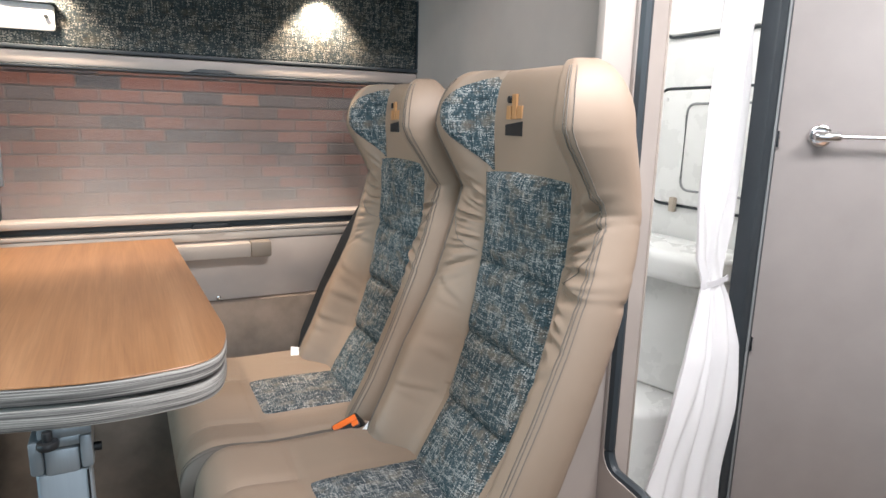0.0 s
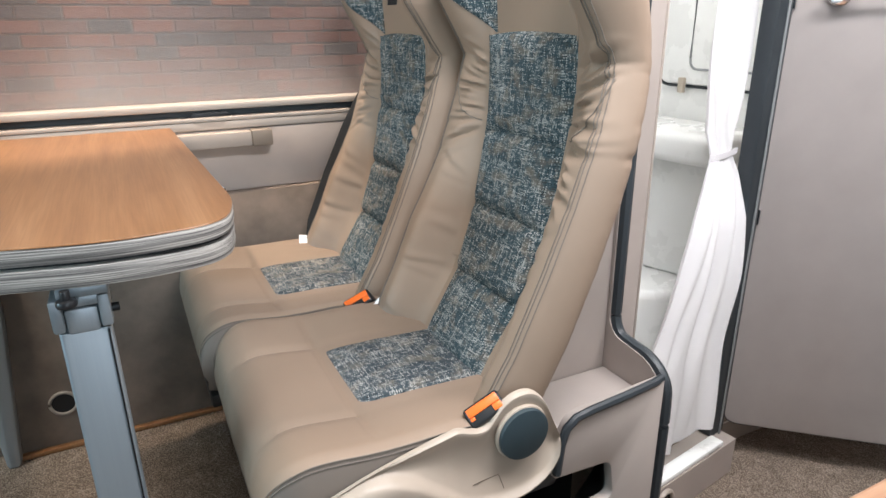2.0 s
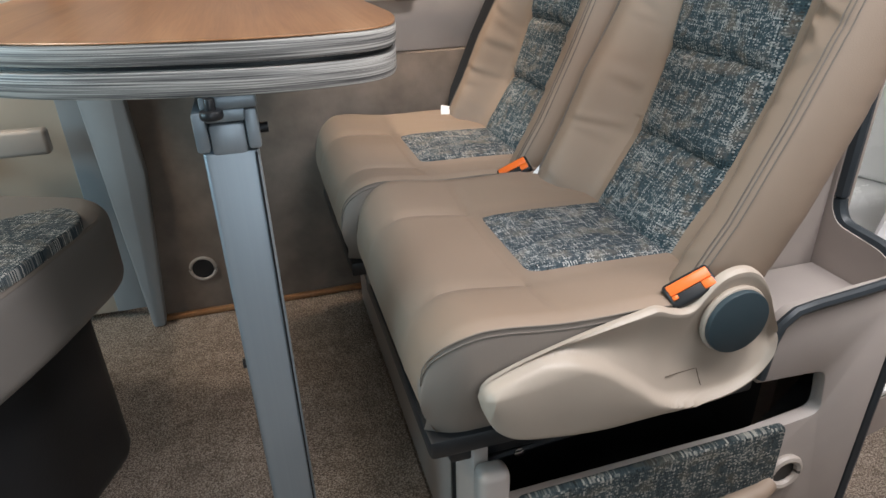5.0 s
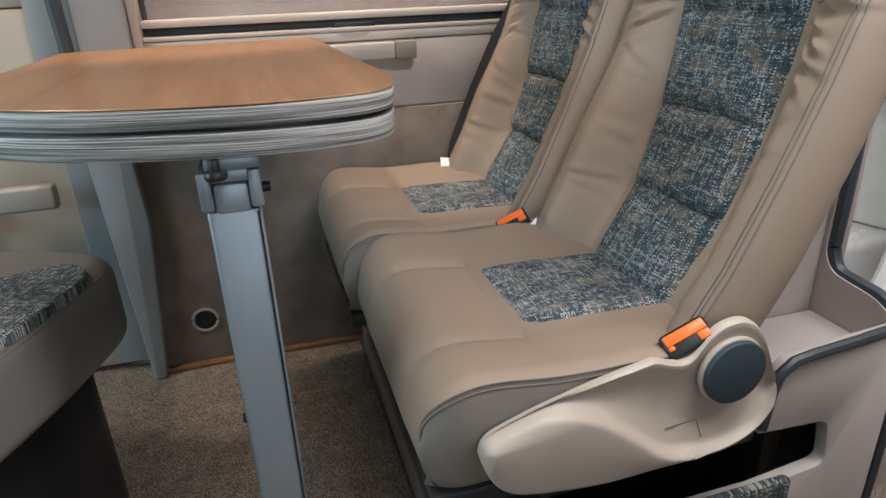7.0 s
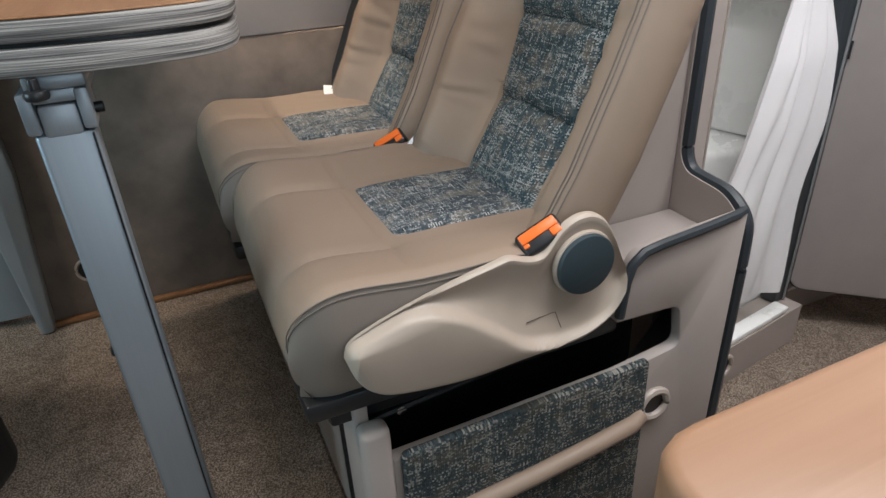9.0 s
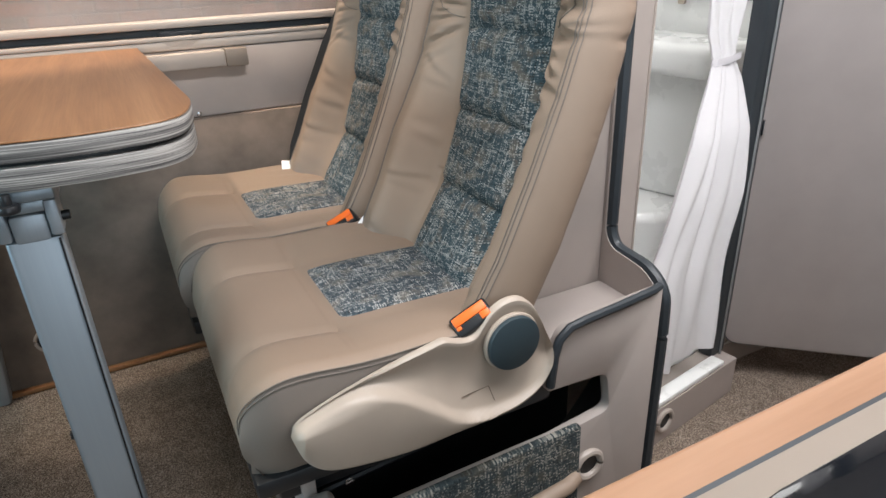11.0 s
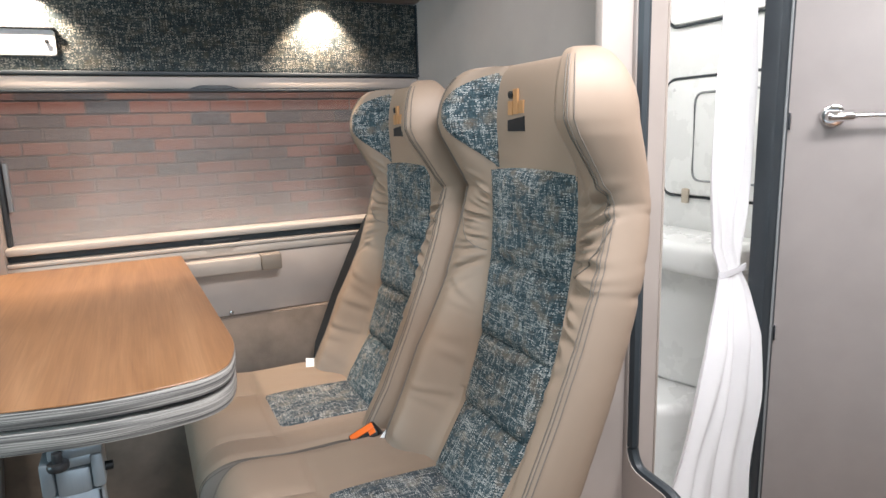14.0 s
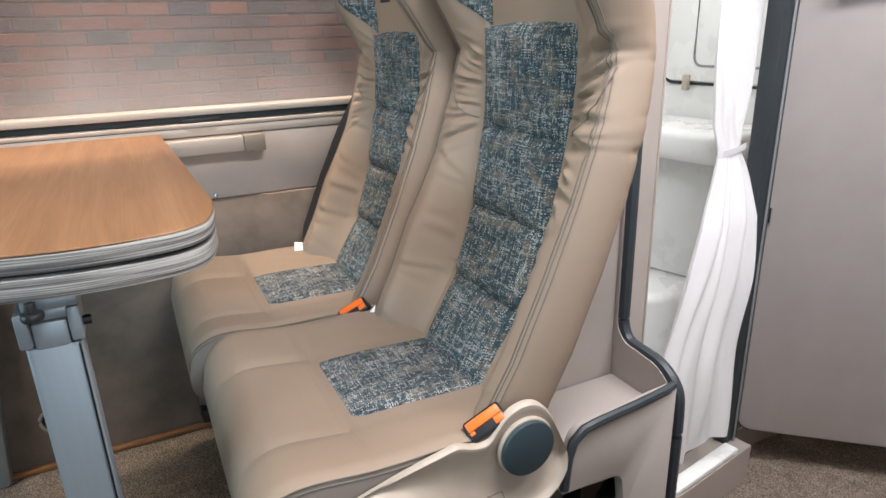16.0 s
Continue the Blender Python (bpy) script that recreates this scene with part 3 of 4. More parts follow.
def cushion_shell():
    bm, rows = bmesh.new(), []
    x0, x1, hw, bot = 0.068, 0.432, 0.207, 0.555
    r = 0.022
    for i in range(61):
        t = i / 60
        x = x0 + (x1 - x0) * t
        drop = 0.0 if x - x0 > 0.055 else 0.052 * (1 - math.sqrt(max(0, 1 - (1 - (x - x0) / 0.055) ** 2)))
        h = hw - (0.022 * (1 - min(1, (x - x0) / 0.05)) ** 2)
        row = []
        for j in range(41):
            u = -h + 2 * h * j / 40
            d = h - abs(u)
            edge = 0 if d > r else 0.008 * (1 - math.sqrt(max(0, 1 - (1 - d / r) ** 2)))
            row.append((x, u, cushion_top(x, u) - drop - edge))
        rows.append(row)
    grid = [[bm.verts.new(p) for p in row] for row in rows]
    for i in range(60):
        for j in range(40):
            bm.faces.new((grid[i][j], grid[i][j + 1], grid[i + 1][j + 1], grid[i + 1][j]))

    ring_ = [(g[0], (0, 1, 0)) for g in grid[:0:-1]] + [(grid[0][0], (0.7, 1, 0))] + [(v, (0.7, 0, 0)) for v in grid[0][1:-1]] + [(grid[0][-1], (0.7, -1, 0))] + [(g[-1], (0, -1, 0)) for g in grid[1:]]
    prev = [v for v, _ in ring_]
    for k in range(1, 11):
        t, cur = k / 10, []
        for v, into in ring_:
            c = v.co.copy()
            c.z += (bot - c.z) * t
            cur.append(bm.verts.new(c + Vector(into) * (0.026 * t ** 2 - 0.005 * math.sin(math.pi * min(1, t * 1.05)))))
        for a in range(len(cur) - 1):
            f = bm.faces.new((prev[a], prev[a + 1], cur[a + 1], cur[a]))
            # the sides take the shaded copy of the leather
            f.material_index = 1 if abs(ring_[a][1][1]) > 0.5 else 0
        prev = cur
    return bm


def belt_strip(path, width, axis, thick=0.0016):
    """A flat strap along a path, its width along the axis."""
    bm = bmesh.new()
    w = Vector(axis) * width / 2
    rows = [(bm.verts.new(Vector(p) - w), bm.verts.new(Vector(p) + w)) for p in path]
    for a, c in zip(rows, rows[1:]):
        bm.faces.new((a[0], a[1], c[1], c[0]))
    bmesh.ops.recalc_face_normals(bm, faces=bm.faces)
    bmesh.ops.solidify(bm, geom=bm.faces[:], thickness=thick)
    return bm


def buckle(parent, at, rz):
    """Its top faces the aisle and rises towards the backrest."""
    m = pose(*at, 0, 0, rz) @ pose(0, 0, 0, 38, -28, 0) @ Matrix.Scale(0.84, 4)
    body = part("buckle", turned(box((-0.031, -0.017, -0.060), (0.031, 0.017, 0.008), 0.006, 3), m), "plastic_black", parent)
    part("release_button", turned(join(box((-0.027, -0.001, 0.0065), (0.027, 0.013, 0.0105), 0.002), box((0.012, -0.012, 0.0065), (0.027, -0.0012, 0.0102), 0.002), box((-0.027, -0.007, 0.0065), (-0.019, -0.0012, 0.0102), 0.002)), m), "buckle_orange", body, "orange release button")


def bench_seat(y, seed, label, shift=0.0):
    s = thing("bench_seat", label, "seat", "travel seats", (shift, y, -0.4 * abs(shift)))
    back = part("backrest", backrest_shell(seed), "leather_beige", s)
    cush = part("seat_cushion", cushion_shell(), ["leather_beige", "leather_beige_shaded"], s)

    def back_point(z0, z1):
        def f(u, v):
            z, w = z0 + (z1 - z0) * v, (u - 0.5) * 2
            hw = 0.090 + 0.021 * max(0, min(1, (z - 0.70) / 0.38))
            return (front_x(w * hw, z) - 0.002, w * hw, z - 0.006 * (w * w)), (-0.97, 0, 0.2)
        return f

    for z0, z1 in ((0.668, 0.776), (0.776, 0.885), (0.885, 1.003), (1.003, 1.148)):
        part("woven_panel", pad(back_point(z0 - 0.0035, z1 + 0.0035), 22, 20, 0.0145), "tweed_back", back, "blue-grey slub woven panel")

    def seat_point(u, v):
        x, w = 0.218 + 0.222 * v, (u - 0.5) * 2 * 0.088
        return (x, w, cushion_top(x, 0.0) - 0.001), (0, 0, 1)

    part("woven_panel", pad(seat_point, 24, 24, 0.009), "tweed_seat", cush, "blue-grey slub woven panel")
    for side in (1,):
        def wing_point(u, v, side=side):
            z = 1.148 + (0.150 - 0.046 * u * u) * v
            w = 0.089 + 0.088 * math.sin(math.pi / 2 * min(1, v * 1.06 + 0.02)) ** 0.85 * u
            x = front_x(side * w, z)
            return (x - 0.001, side * w, z), (-0.75, -0.6 * side, 0)
        part("wing_inlay", pad(wing_point, 14, 18, 0.005, 0.006), "tweed_back", back, "woven inlay on the headrest wing")
    # seams: double rows of thread round the wings and along the cushion's side
    for side in (1, -1):
        for off in (0.0, 0.0045, 0.009):
            pts = []
            for i in range(130):
                z = 0.66 + (1.293 - 0.66) * i / 129
                hw = half_width(z)
                u = side * (hw * 0.93 - off)
                pts.append((front_x(u, z) + crease(u, z, seed) - 0.0011, u, z))
            part("seam", tube(pts, 0.0008, 5), "thread", back)
        for off in (0.0, 0.006):
            pts = []
            for i in range(40):
                x = 0.068 + 0.36 * (i / 39) ** 1.5
                near_ = max(0, 1 - (x - 0.068) / 0.055)
                h = 0.207 - 0.022 * max(0, 1 - (x - 0.068) / 0.05) ** 2
                z = cushion_top(x, 0.207) - 0.052 * (1 - math.sqrt(max(0, 1 - near_ ** 2))) - 0.008
                pts.append((x, side * (h + 0.0004 + 0.09 * off), z - off + 0.001))
            pts = [(0.068 + off * 0.7, pts[0][1], pts[0][2] - 0.02)] + pts
            part("seam", tube(pts, 0.0008, 4), "thread", cush)
        arc = [(side * (0.192 - 0.076 * (i / 19) ** 1.6), 1.098 - 0.085 * math.sin(math.pi / 2 * i / 19)) for i in range(20)]
        part("seam", tube([(front_x(u, z) + crease(u, z, seed) - 0.0010, u, z) for u, z in arc], 0.0008, 5), "thread", back)
    # emblem: a dot, three bars and a dark slanted block
    for nm, pts, mat in (("emblem_bar", [(0.007, 1.236), (0.016, 1.236), (0.016, 1.262), (0.007, 1.262)], "logo_gold"),
                         ("emblem_bar", [(-0.004, 1.237), (0.005, 1.237), (0.005, 1.284), (-0.004, 1.284)], "logo_gold"),
                         ("emblem_bar", [(-0.016, 1.238), (-0.006, 1.238), (-0.006, 1.262), (-0.016, 1.262)], "logo_gold"),
                         ("emblem_block", [(-0.018, 1.205), (0.017, 1.205), (0.017, 1.226), (-0.018, 1.233)], "plastic_black")):
        part(nm, prism([(p * 1.30 + 0.031, 1.236 + (q - 1.2445) * 0.78) for p, q in pts], "x", front_x(0, 1.25) - 0.003, front_x(0, 1.25) + 0.001, 0.0004, 1), mat, back)
    part("emblem_dot", disc((front_x(0, 1.25) - 0.001, 0.046, 1.259), "x", 0.0055, 0.004, 0.0005, 16), "plastic_black", back)
    part("frame_rail", box((0.10, -0.17, 0.50), (0.50, 0.17, 0.557), 0.006), "metal_dark", s)
    part("base_plate", box((0.074, -0.188, 0.530), (0.45, 0.188, 0.556), 0.006), "plastic_black", s)
    return s


NEAR, FAR = 0.910, 1.342
near = bench_seat(NEAR, 1, "beige leather travel seat with blue woven panels beside the aisle")
far = bench_seat(FAR, 6, "beige leather travel seat with blue woven panels beside the window", -0.014)

# belts and their fittings
b1 = thing("belt_buckle", "black seat belt buckle with orange button, on its stalk", "seat belt", "belt buckles")
buckle(b1, (0.351, 0.708, 0.699), -8)
b2 = thing("belt_buckle", "black seat belt buckle with orange button, on its stalk", "seat belt", "belt buckles")
buckle(b2, (0.328, 1.120, 0.688), -14)
b3 = thing("seat_belt", "black seat belt running down beside the window seat", "seat belt")
part("webbing", belt_strip([(0.56, 1.63, 1.02), (0.50, 1.615, 0.93), (0.44, 1.60, 0.82), (0.385, 1.58, 0.71), (0.365, 1.56, 0.63)], 0.042, (0.93, -0.28, -0.25)), "belt_black", b3)
part("tongue", turned(box((-0.018, -0.006, -0.03), (0.018, 0.006, 0.02), 0.003), pose(0.365, 1.545, 0.65, -30, 0, 55)), "plastic_black", b3)
part("white_tag", turned(box((-0.024, -0.0015, -0.014), (0.024, 0.0015, 0.014), 0.001), pose(0.349, 1.522, 0.682, -48, 10, -8)), "label_white", b3, "white paper tag")
b4 = thing("seat_belt", "black belt end with a folded white tag between the seats", "seat belt")
part("stalk", turned(box((-0.022, -0.012, -0.06), (0.022, 0.012, 0.012), 0.006), pose(0.398, 1.125, 0.678, -35, 0, 60)), "plastic_black", b4)
part("white_tag", turned(prism([(-0.026, -0.014), (0.024, -0.014), (0.006, 0.020)], "y", -0.0015, 0.0015, 0.0006, 1), pose(0.366, 1.096, 0.692, -28, 0, -16)), "label_white", b4, "folded white paper tag")

# side cover of the aisle seat, with the recliner wheel
cover = thing("recliner_cover", "cream plastic side cover with a dark recliner wheel", "seat cover")
LOWER = [(0.118, 0.626), (0.125, 0.600), (0.139, 0.580), (0.164, 0.566), (0.247, 0.554), (0.293, 0.556), (0.334, 0.560), (0.37, 0.560), (0.406, 0.563), (0.44, 0.581), (0.457, 0.610), (0.462, 0.630)]
UPPER = [(0.118, 0.631), (0.122, 0.643), (0.145, 0.653), (0.174, 0.663), (0.203, 0.671), (0.226, 0.677), (0.262, 0.685), (0.293, 0.691), (0.305, 0.694), (0.326, 0.684), (0.347, 0.683), (0.358, 0.699), (0.370, 0.713), (0.386, 0.721), (0.407, 0.721),
         (0.425, 0.709), (0.439, 0.686), (0.447, 0.664), (0.462, 0.636)]
CREASE = [(0.118, 0.95), (0.18, 0.94), (0.21, 0.86), (0.245, 0.68), (0.283, 0.42), (0.31, 0.25), (0.334, 0.13), (0.37, 0.06), (0.462, 0.04)]


def softened(pts, rounds=4):
    """Corner cutting of an open line that keeps its two ends."""
    for _ in range(rounds):
        cut = [pts[0]]
        for (a, c), (e, g) in zip(pts, pts[1:]):
            cut += [(a * 0.75 + e * 0.25, c * 0.75 + g * 0.25), (a * 0.25 + e * 0.75, c * 0.25 + g * 0.75)]
        pts = cut + [pts[-1]]
    return pts


def spaced(pts, count):
    """Points at even steps of length along a line."""
    run = [0.0]
    for (a, c), (e, g) in zip(pts, pts[1:]):
        run.append(run[-1] + math.hypot(e - a, g - c))
    xs, zs = [(r, p[0]) for r, p in zip(run, pts)], [(r, p[1]) for r, p in zip(run, pts)]
    return [(lerp(xs, run[-1] * i / (count - 1))[0], lerp(zs, run[-1] * i / (count - 1))[0]) for i in range(count)]


def cover_front(x, v, rim, end):
    """How far out the cover's face stands: full below its curved crease, hollow above it."""
    k = sum(lerp(CREASE, x + d * 0.006)[0] for d in (-1, -0.5, 0, 0.5, 1)) / 5
    lip = math.sqrt(max(0, 1 - (1 - max(0, min(rim, end))) ** 2))
    t = (v - k) / 0.09
    blend = 0.0 if t < -0.5 else 1.0 if t > 0.5 else 0.5 + t * (1.5 - 2 * t * t)
    full = 0.013 * math.sin(math.pi * min(1, 0.12 + 0.5 * v / max(k, 0.08)))
    full *= 1 - max(0, (v - 0.72) / 0.28) ** 2 * 0.97
    hollow = -0.011 * math.sin(math.pi * min(1, max(0, (v - k) / max(1 - k, 0.05))))
    return 0.694 - 0.006 * lip - (full * (1 - blend) + hollow * blend) * min(1, end)


def cover_shell():
    """A thin moulded scoop with a rounded rim."""
    bm, rows, n = bmesh.new(), [], 180
    low = spaced(softened(LOWER), n)
    high = spaced(softened([LOWER[0]] + UPPER[1:-1] + [LOWER[-1]]), n)
    for i in range(n):
        (x0, z0), (x1, z1) = low[i], high[i]
        end = min(1, i / 10, (n - 1 - i) / 10)
        row = []
        for j in range(49):
            v = j / 48
            rim = min(1, v / 0.06, (1 - v) / 0.05)
            x = x0 + (x1 - x0) * v
            row.append(bm.verts.new((x, cover_front(x, v, rim, end), z0 + (z1 - z0) * v)))
        rows.append(row)
    for r0, r1 in zip(rows, rows[1:]):
        for j in range(48):
            bm.faces.new((r0[j], r0[j + 1], r1[j + 1], r1[j]))
    rim_edges = [e for e in bm.edges if len(e.link_faces) == 1]
    geo = bmesh.ops.extrude_edge_only(bm, edges=rim_edges)
    for g in geo["geom"]:
        if isinstance(g, bmesh.types.BMVert):
            g.co.y = 0.699
    bmesh.ops.remove_doubles(bm, verts=bm.verts[:], dist=0.00005)
    bmesh.ops.recalc_face_normals(bm, faces=bm.faces[:])
    return bm


part("shell", cover_shell(), "cover_cream", cover)
part("hub", disc((0.396, 0.690, 0.663), "y", 0.039, 0.008, 0.003, 40), "cover_cream", cover)
wheel = part("recliner_wheel", turned(disc((0, 0, 0), "y", 0.0365, 0.010, 0.0025, 40), pose(0.396, 0.685, 0.663)), "plastic_slate", cover, "dark slate recliner wheel")
part("moulded_mark", join(tube([(0.327, cover_front(0.327, 0.33, 1, 1) - 0.0010, 0.6015), (0.346, cover_front(0.346, 0.33, 1, 1) - 0.0010, 0.6022), (0.366, cover_front(0.366, 0.33, 1, 1) - 0.0010, 0.6030)], 0.0006, 5),
                          tube([(0.366, cover_front(0.366, 0.33, 1, 1) - 0.0010, 0.6030), (0.369, cover_front(0.369, 0.24, 1, 1) - 0.0010, 0.592), (0.372, cover_front(0.372, 0.16, 1, 1) - 0.0010, 0.582)], 0.0006, 5)), "plastic_brown_line", cover)

# seat box
sbox = thing("seat_box", "beige laminated seat box with cut-out and woven pocket", "seat base")
part("front_board", box((0.125, 0.732, POD), (0.143, 1.56, 0.535), 0.003), "laminate", sbox)
part("side_board", prism(rounded([(0.160, LOW), (0.672, LOW), (0.672, 0.648), (0.495, 0.636), (0.480, 0.598), (0.472, 0.541), (0.578, 0.535), (0.589, 0.465), (0.485, 0.452), (0.160, 0.448)],
                                  [0.002, 0.002, 0.002, 0.03, 0.02, 0.004, 0.016, 0.016, 0.004, 0.004], 5), "y", 0.712, 0.730, 0.0015), "laminate", sbox)
part("corner_post", box((0.123, 0.702, LOW), (0.1595, 0.7315, 0.508), 0.010, 4), "laminate", sbox)
part("edge_trim", tube([(0.475, 0.711, 0.55), (0.480, 0.711, 0.600), (0.487, 0.711, 0.622), (0.504, 0.711, 0.636), (0.53, 0.711, 0.640), (0.60, 0.712, 0.645), (0.655, 0.715, 0.6485), (0.672, 0.719, 0.6495)], 0.0065), "rubber_dark", sbox)
part("ledge", box((0.50, 0.731, 0.575), (0.689, 0.866, 0.590), 0.002), "laminate", sbox)
part("return_board", prism([(0.689, 0.24), (0.689, 1.945), (0.635, 1.945), (0.630, 1.15), (0.605, 0.98), (0.52, 0.72), (0.50, 0.24)], "y", 0.868, 0.884, 0.002), "laminate_wall", sbox)
# flat dark sheet behind the cut-out, in place of the box's inner shade
part("inner_shadow_board", box((0.12, 0.80, 0.30), (0.58, 0.806, 0.56), 0.0), "metal_dark", sbox, "dark sheet standing in for the shade inside the seat box")
part("frame_rod", tube([(0.13, 0.760, 0.475), (0.25, 0.760, 0.485), (0.40, 0.758, 0.500), (0.56, 0.765, 0.540)], 0.006), "metal_dark", sbox)
part("bolt", disc((0.19, 0.760, 0.478), "y", 0.007, 0.012, 0.002, 12), "chrome", sbox)
part("pocket", prism(rounded([(0.168, 0.18), (0.530, 0.18), (0.527, 0.4705), (0.168, 0.4625)], 0.010), "y", 0.6985, 0.7115, 0.005, 3), "tweed_panel", sbox, "dark woven pocket")
part("pocket_roll", tube([(0.165, 0.698, 0.342), (0.24, 0.691, 0.345), (0.34, 0.688, 0.356), (0.44, 0.688, 0.368), (0.50, 0.691, 0.373), (0.520, 0.699, 0.375)], 0.012, 10), "leather_beige", sbox)
part("vent_ring", ring((0.552, 0.708, 0.376), "y", 0.023, 0.006), "trim_cream", sbox)
part("vent_hole", disc((0.552, 0.7115, 0.376), "y", 0.020, 0.004, 0), "plastic_black", sbox)

# partition behind the seats, with its dark edge
PO = [(WALL - 0.001, LOW), (WALL - 0.001, 1.949), (0.862, 1.949), (0.862, 0.68), (0.845, 0.658), (0.768, 0.650), (0.735, 0.622), (0.731, 0.57), (0.731, LOW)]
structure("partition", prism(rounded(PO, [0, 0, 0, 0.02, 0.02, 0.02, 0.03, 0.02, 0], 4), "x", 0.690, 0.712, 0.001), "laminate_wall", "beige partition panel behind the travel seats", "wall")
trim_path = [(0.701, p, q) for p, q in rounded([(0.860, 1.94), (0.860, 0.68), (0.845, 0.656), (0.768, 0.650), (0.734, 0.623), (0.731, 0.57), (0.731, LOW + 0.005)], [0, 0.03, 0.03, 0.03, 0.04, 0.03, 0], 6)]
tagged(part("trim_partition", tube(trim_path, 0.010, 8), "rubber_dark"), "dark rubber edge along the partition", "trim", kind="structure")
cap_ = thing("screw_cover", "small white screw cover on the partition", "fitting")
part("cap", disc((0.686, 0.885, 1.292), "x", 0.007, 0.012, 0.003, 16), "label_white", cap_)

# ---- washroom ----
def wall_point(x):
    return 0.995 + (x - 0.90) * 0.165


ANG = math.degrees(math.atan(0.165))


def on_front(x0, x1, z0, z1, y0, y1, bevel=0.002):
    """A piece on the slightly turned washroom front: along it from x0 to x1."""
    k = 1 / math.cos(math.radians(ANG))
    return turned(box(((x0 - 0.90) * k, y0, z0), ((x1 - 0.90) * k, y1, z1), bevel), pose(0.90, 0.995, 0, 0, 0, ANG))


structure("wall_washroom_front", join(on_front(0.713, 0.880, 0.1352, 1.949, 0.0, 0.03), on_front(0.7135, 1.292, LOW, 0.135, -0.052, 0.03), on_front(1.297, 1.40, 0.136, 1.949, 0.004, 0.03)),
          "laminate_wall", "beige front wall of the washroom", "wall")
door_f = tagged(new("door_1"), "dark rubber-edged washroom doorway", "door frame", kind="structure")
part("jamb_edge", on_front(0.8805, 0.885, 0.136, 1.949, -0.002, 0.028), "trim_cream", door_f)
part("frame_post", on_front(1.238, 1.296, 0.136, 1.949, -0.012, 0.028, 0.006), "rubber_dark", door_f)
part("frame_groove", on_front(1.270, 1.276, 0.136, 1.949, -0.0165, -0.0125, 0.001), "trim_blue_grey", door_f)
for hz in (1.205, 0.727):
    part("hinge", on_front(1.297, 1.303, hz - 0.018, hz + 0.018, -0.014, 0.0, 0.001), "chrome", door_f)
part("vent_ring", turned(ring((0, -0.002, 0), "y", 0.026, 0.006), pose(1.000, wall_point(1.000) - 0.055, 0.096, 0, 0, ANG)), "trim_cream", door_f)
part("vent_hole", turned(disc((0, 0, 0), "y", 0.022, 0.003, 0), pose(1.000, wall_point(1.000) - 0.054, 0.096, 0, 0, ANG)), "metal_dark", door_f)
part("threshold", on_front(0.720, 1.236, 0.1355, 0.150, -0.050, -0.0135, 0.004), "gelcoat_white", door_f)

structure("washroom_shell", join(box((0.716, 1.80, LOW), (1.66, 1.82, 1.949), 0), box((1.66, 1.155, LOW), (1.68, 1.82, 1.949), 0), box((0.716, 1.035, LOW + 0.01), (0.735, 1.799, 1.949), 0),
                                 box((0.736, 1.10, 0.10), (1.659, 1.799, 0.125), 0)), "gelcoat_white", "white moulded washroom walls and tray", "wall")
bm = box((0.95, 1.30, 1.925), (1.55, 1.58, 1.944), 0.006)
wl = thing("washroom_lamp", "flat white washroom ceiling lamp", "lamp")
part("diffuser", bm, "label_white", wl)


def cabinet_door(z0, z1, hatch):
    c = thing("washroom_cabinet", "white rounded washroom cabinet door with grey gap", "cabinet", "washroom cabinets")

    def outline(y0, y1, a, b_, r):
        return rounded([(y0, a), (y1, a), (y1, b_), (y0, b_)], r, 6)

    part("gap_seal", tube([(1.655, p, q) for p, q in outline(1.30, 1.756, z0, z1, 0.045)], 0.0045, 6, closed=True), "rubber_dark", c)
    leaf = part("door", prism(outline(1.307, 1.749, z0 + 0.007, z1 - 0.007, 0.04), "x", 1.646, 1.659, 0.004, 3), "gelcoat_white", c)
    if hatch:
        part("recess_line", tube([(1.6455, p, q) for p, q in outline(1.32, 1.625, z0 + 0.055, z1 - 0.05, 0.035)], 0.004, 6, closed=True), "trim_blue_grey", leaf)
        part("catch", box((1.632, 1.632, z0 - 0.020), (1.647, 1.656, z0 + 0.028), 0.004), "plastic_cream", leaf)
        part("screw_cap", disc((1.644, 1.715, z1 - 0.035), "x", 0.007, 0.006, 0.002, 14), "label_white", leaf)


cabinet_door(0.967, 1.350, True)
cabinet_door(1.512, 1.87, False)
bas = thing("wash_basin", "white moulded wash basin and cistern block", "basin")
bm = prism(rounded([(1.645, 1.30), (1.645, 1.795), (1.42, 1.795), (1.36, 1.66), (1.40, 1.30), (1.50, 1.30)], 0.08, 8), "z", 0.78, 0.868, 0.026, 4)
part("bowl", bm, "gelcoat_white", bas)
part("pedestal", prism(rounded([(1.645, 1.32), (1.645, 1.795), (1.48, 1.795), (1.45, 1.60), (1.52, 1.36)], 0.06, 6), "z", 0.4, 0.779, 0.015, 3), "gelcoat_white", bas)
part("seat_block", prism(rounded([(1.645, 1.32), (1.645, 1.795), (1.28, 1.795), (1.22, 1.60), (1.30, 1.38)], 0.09, 8), "z", 0.126, 0.399, 0.03, 4), "gelcoat_white", bas)


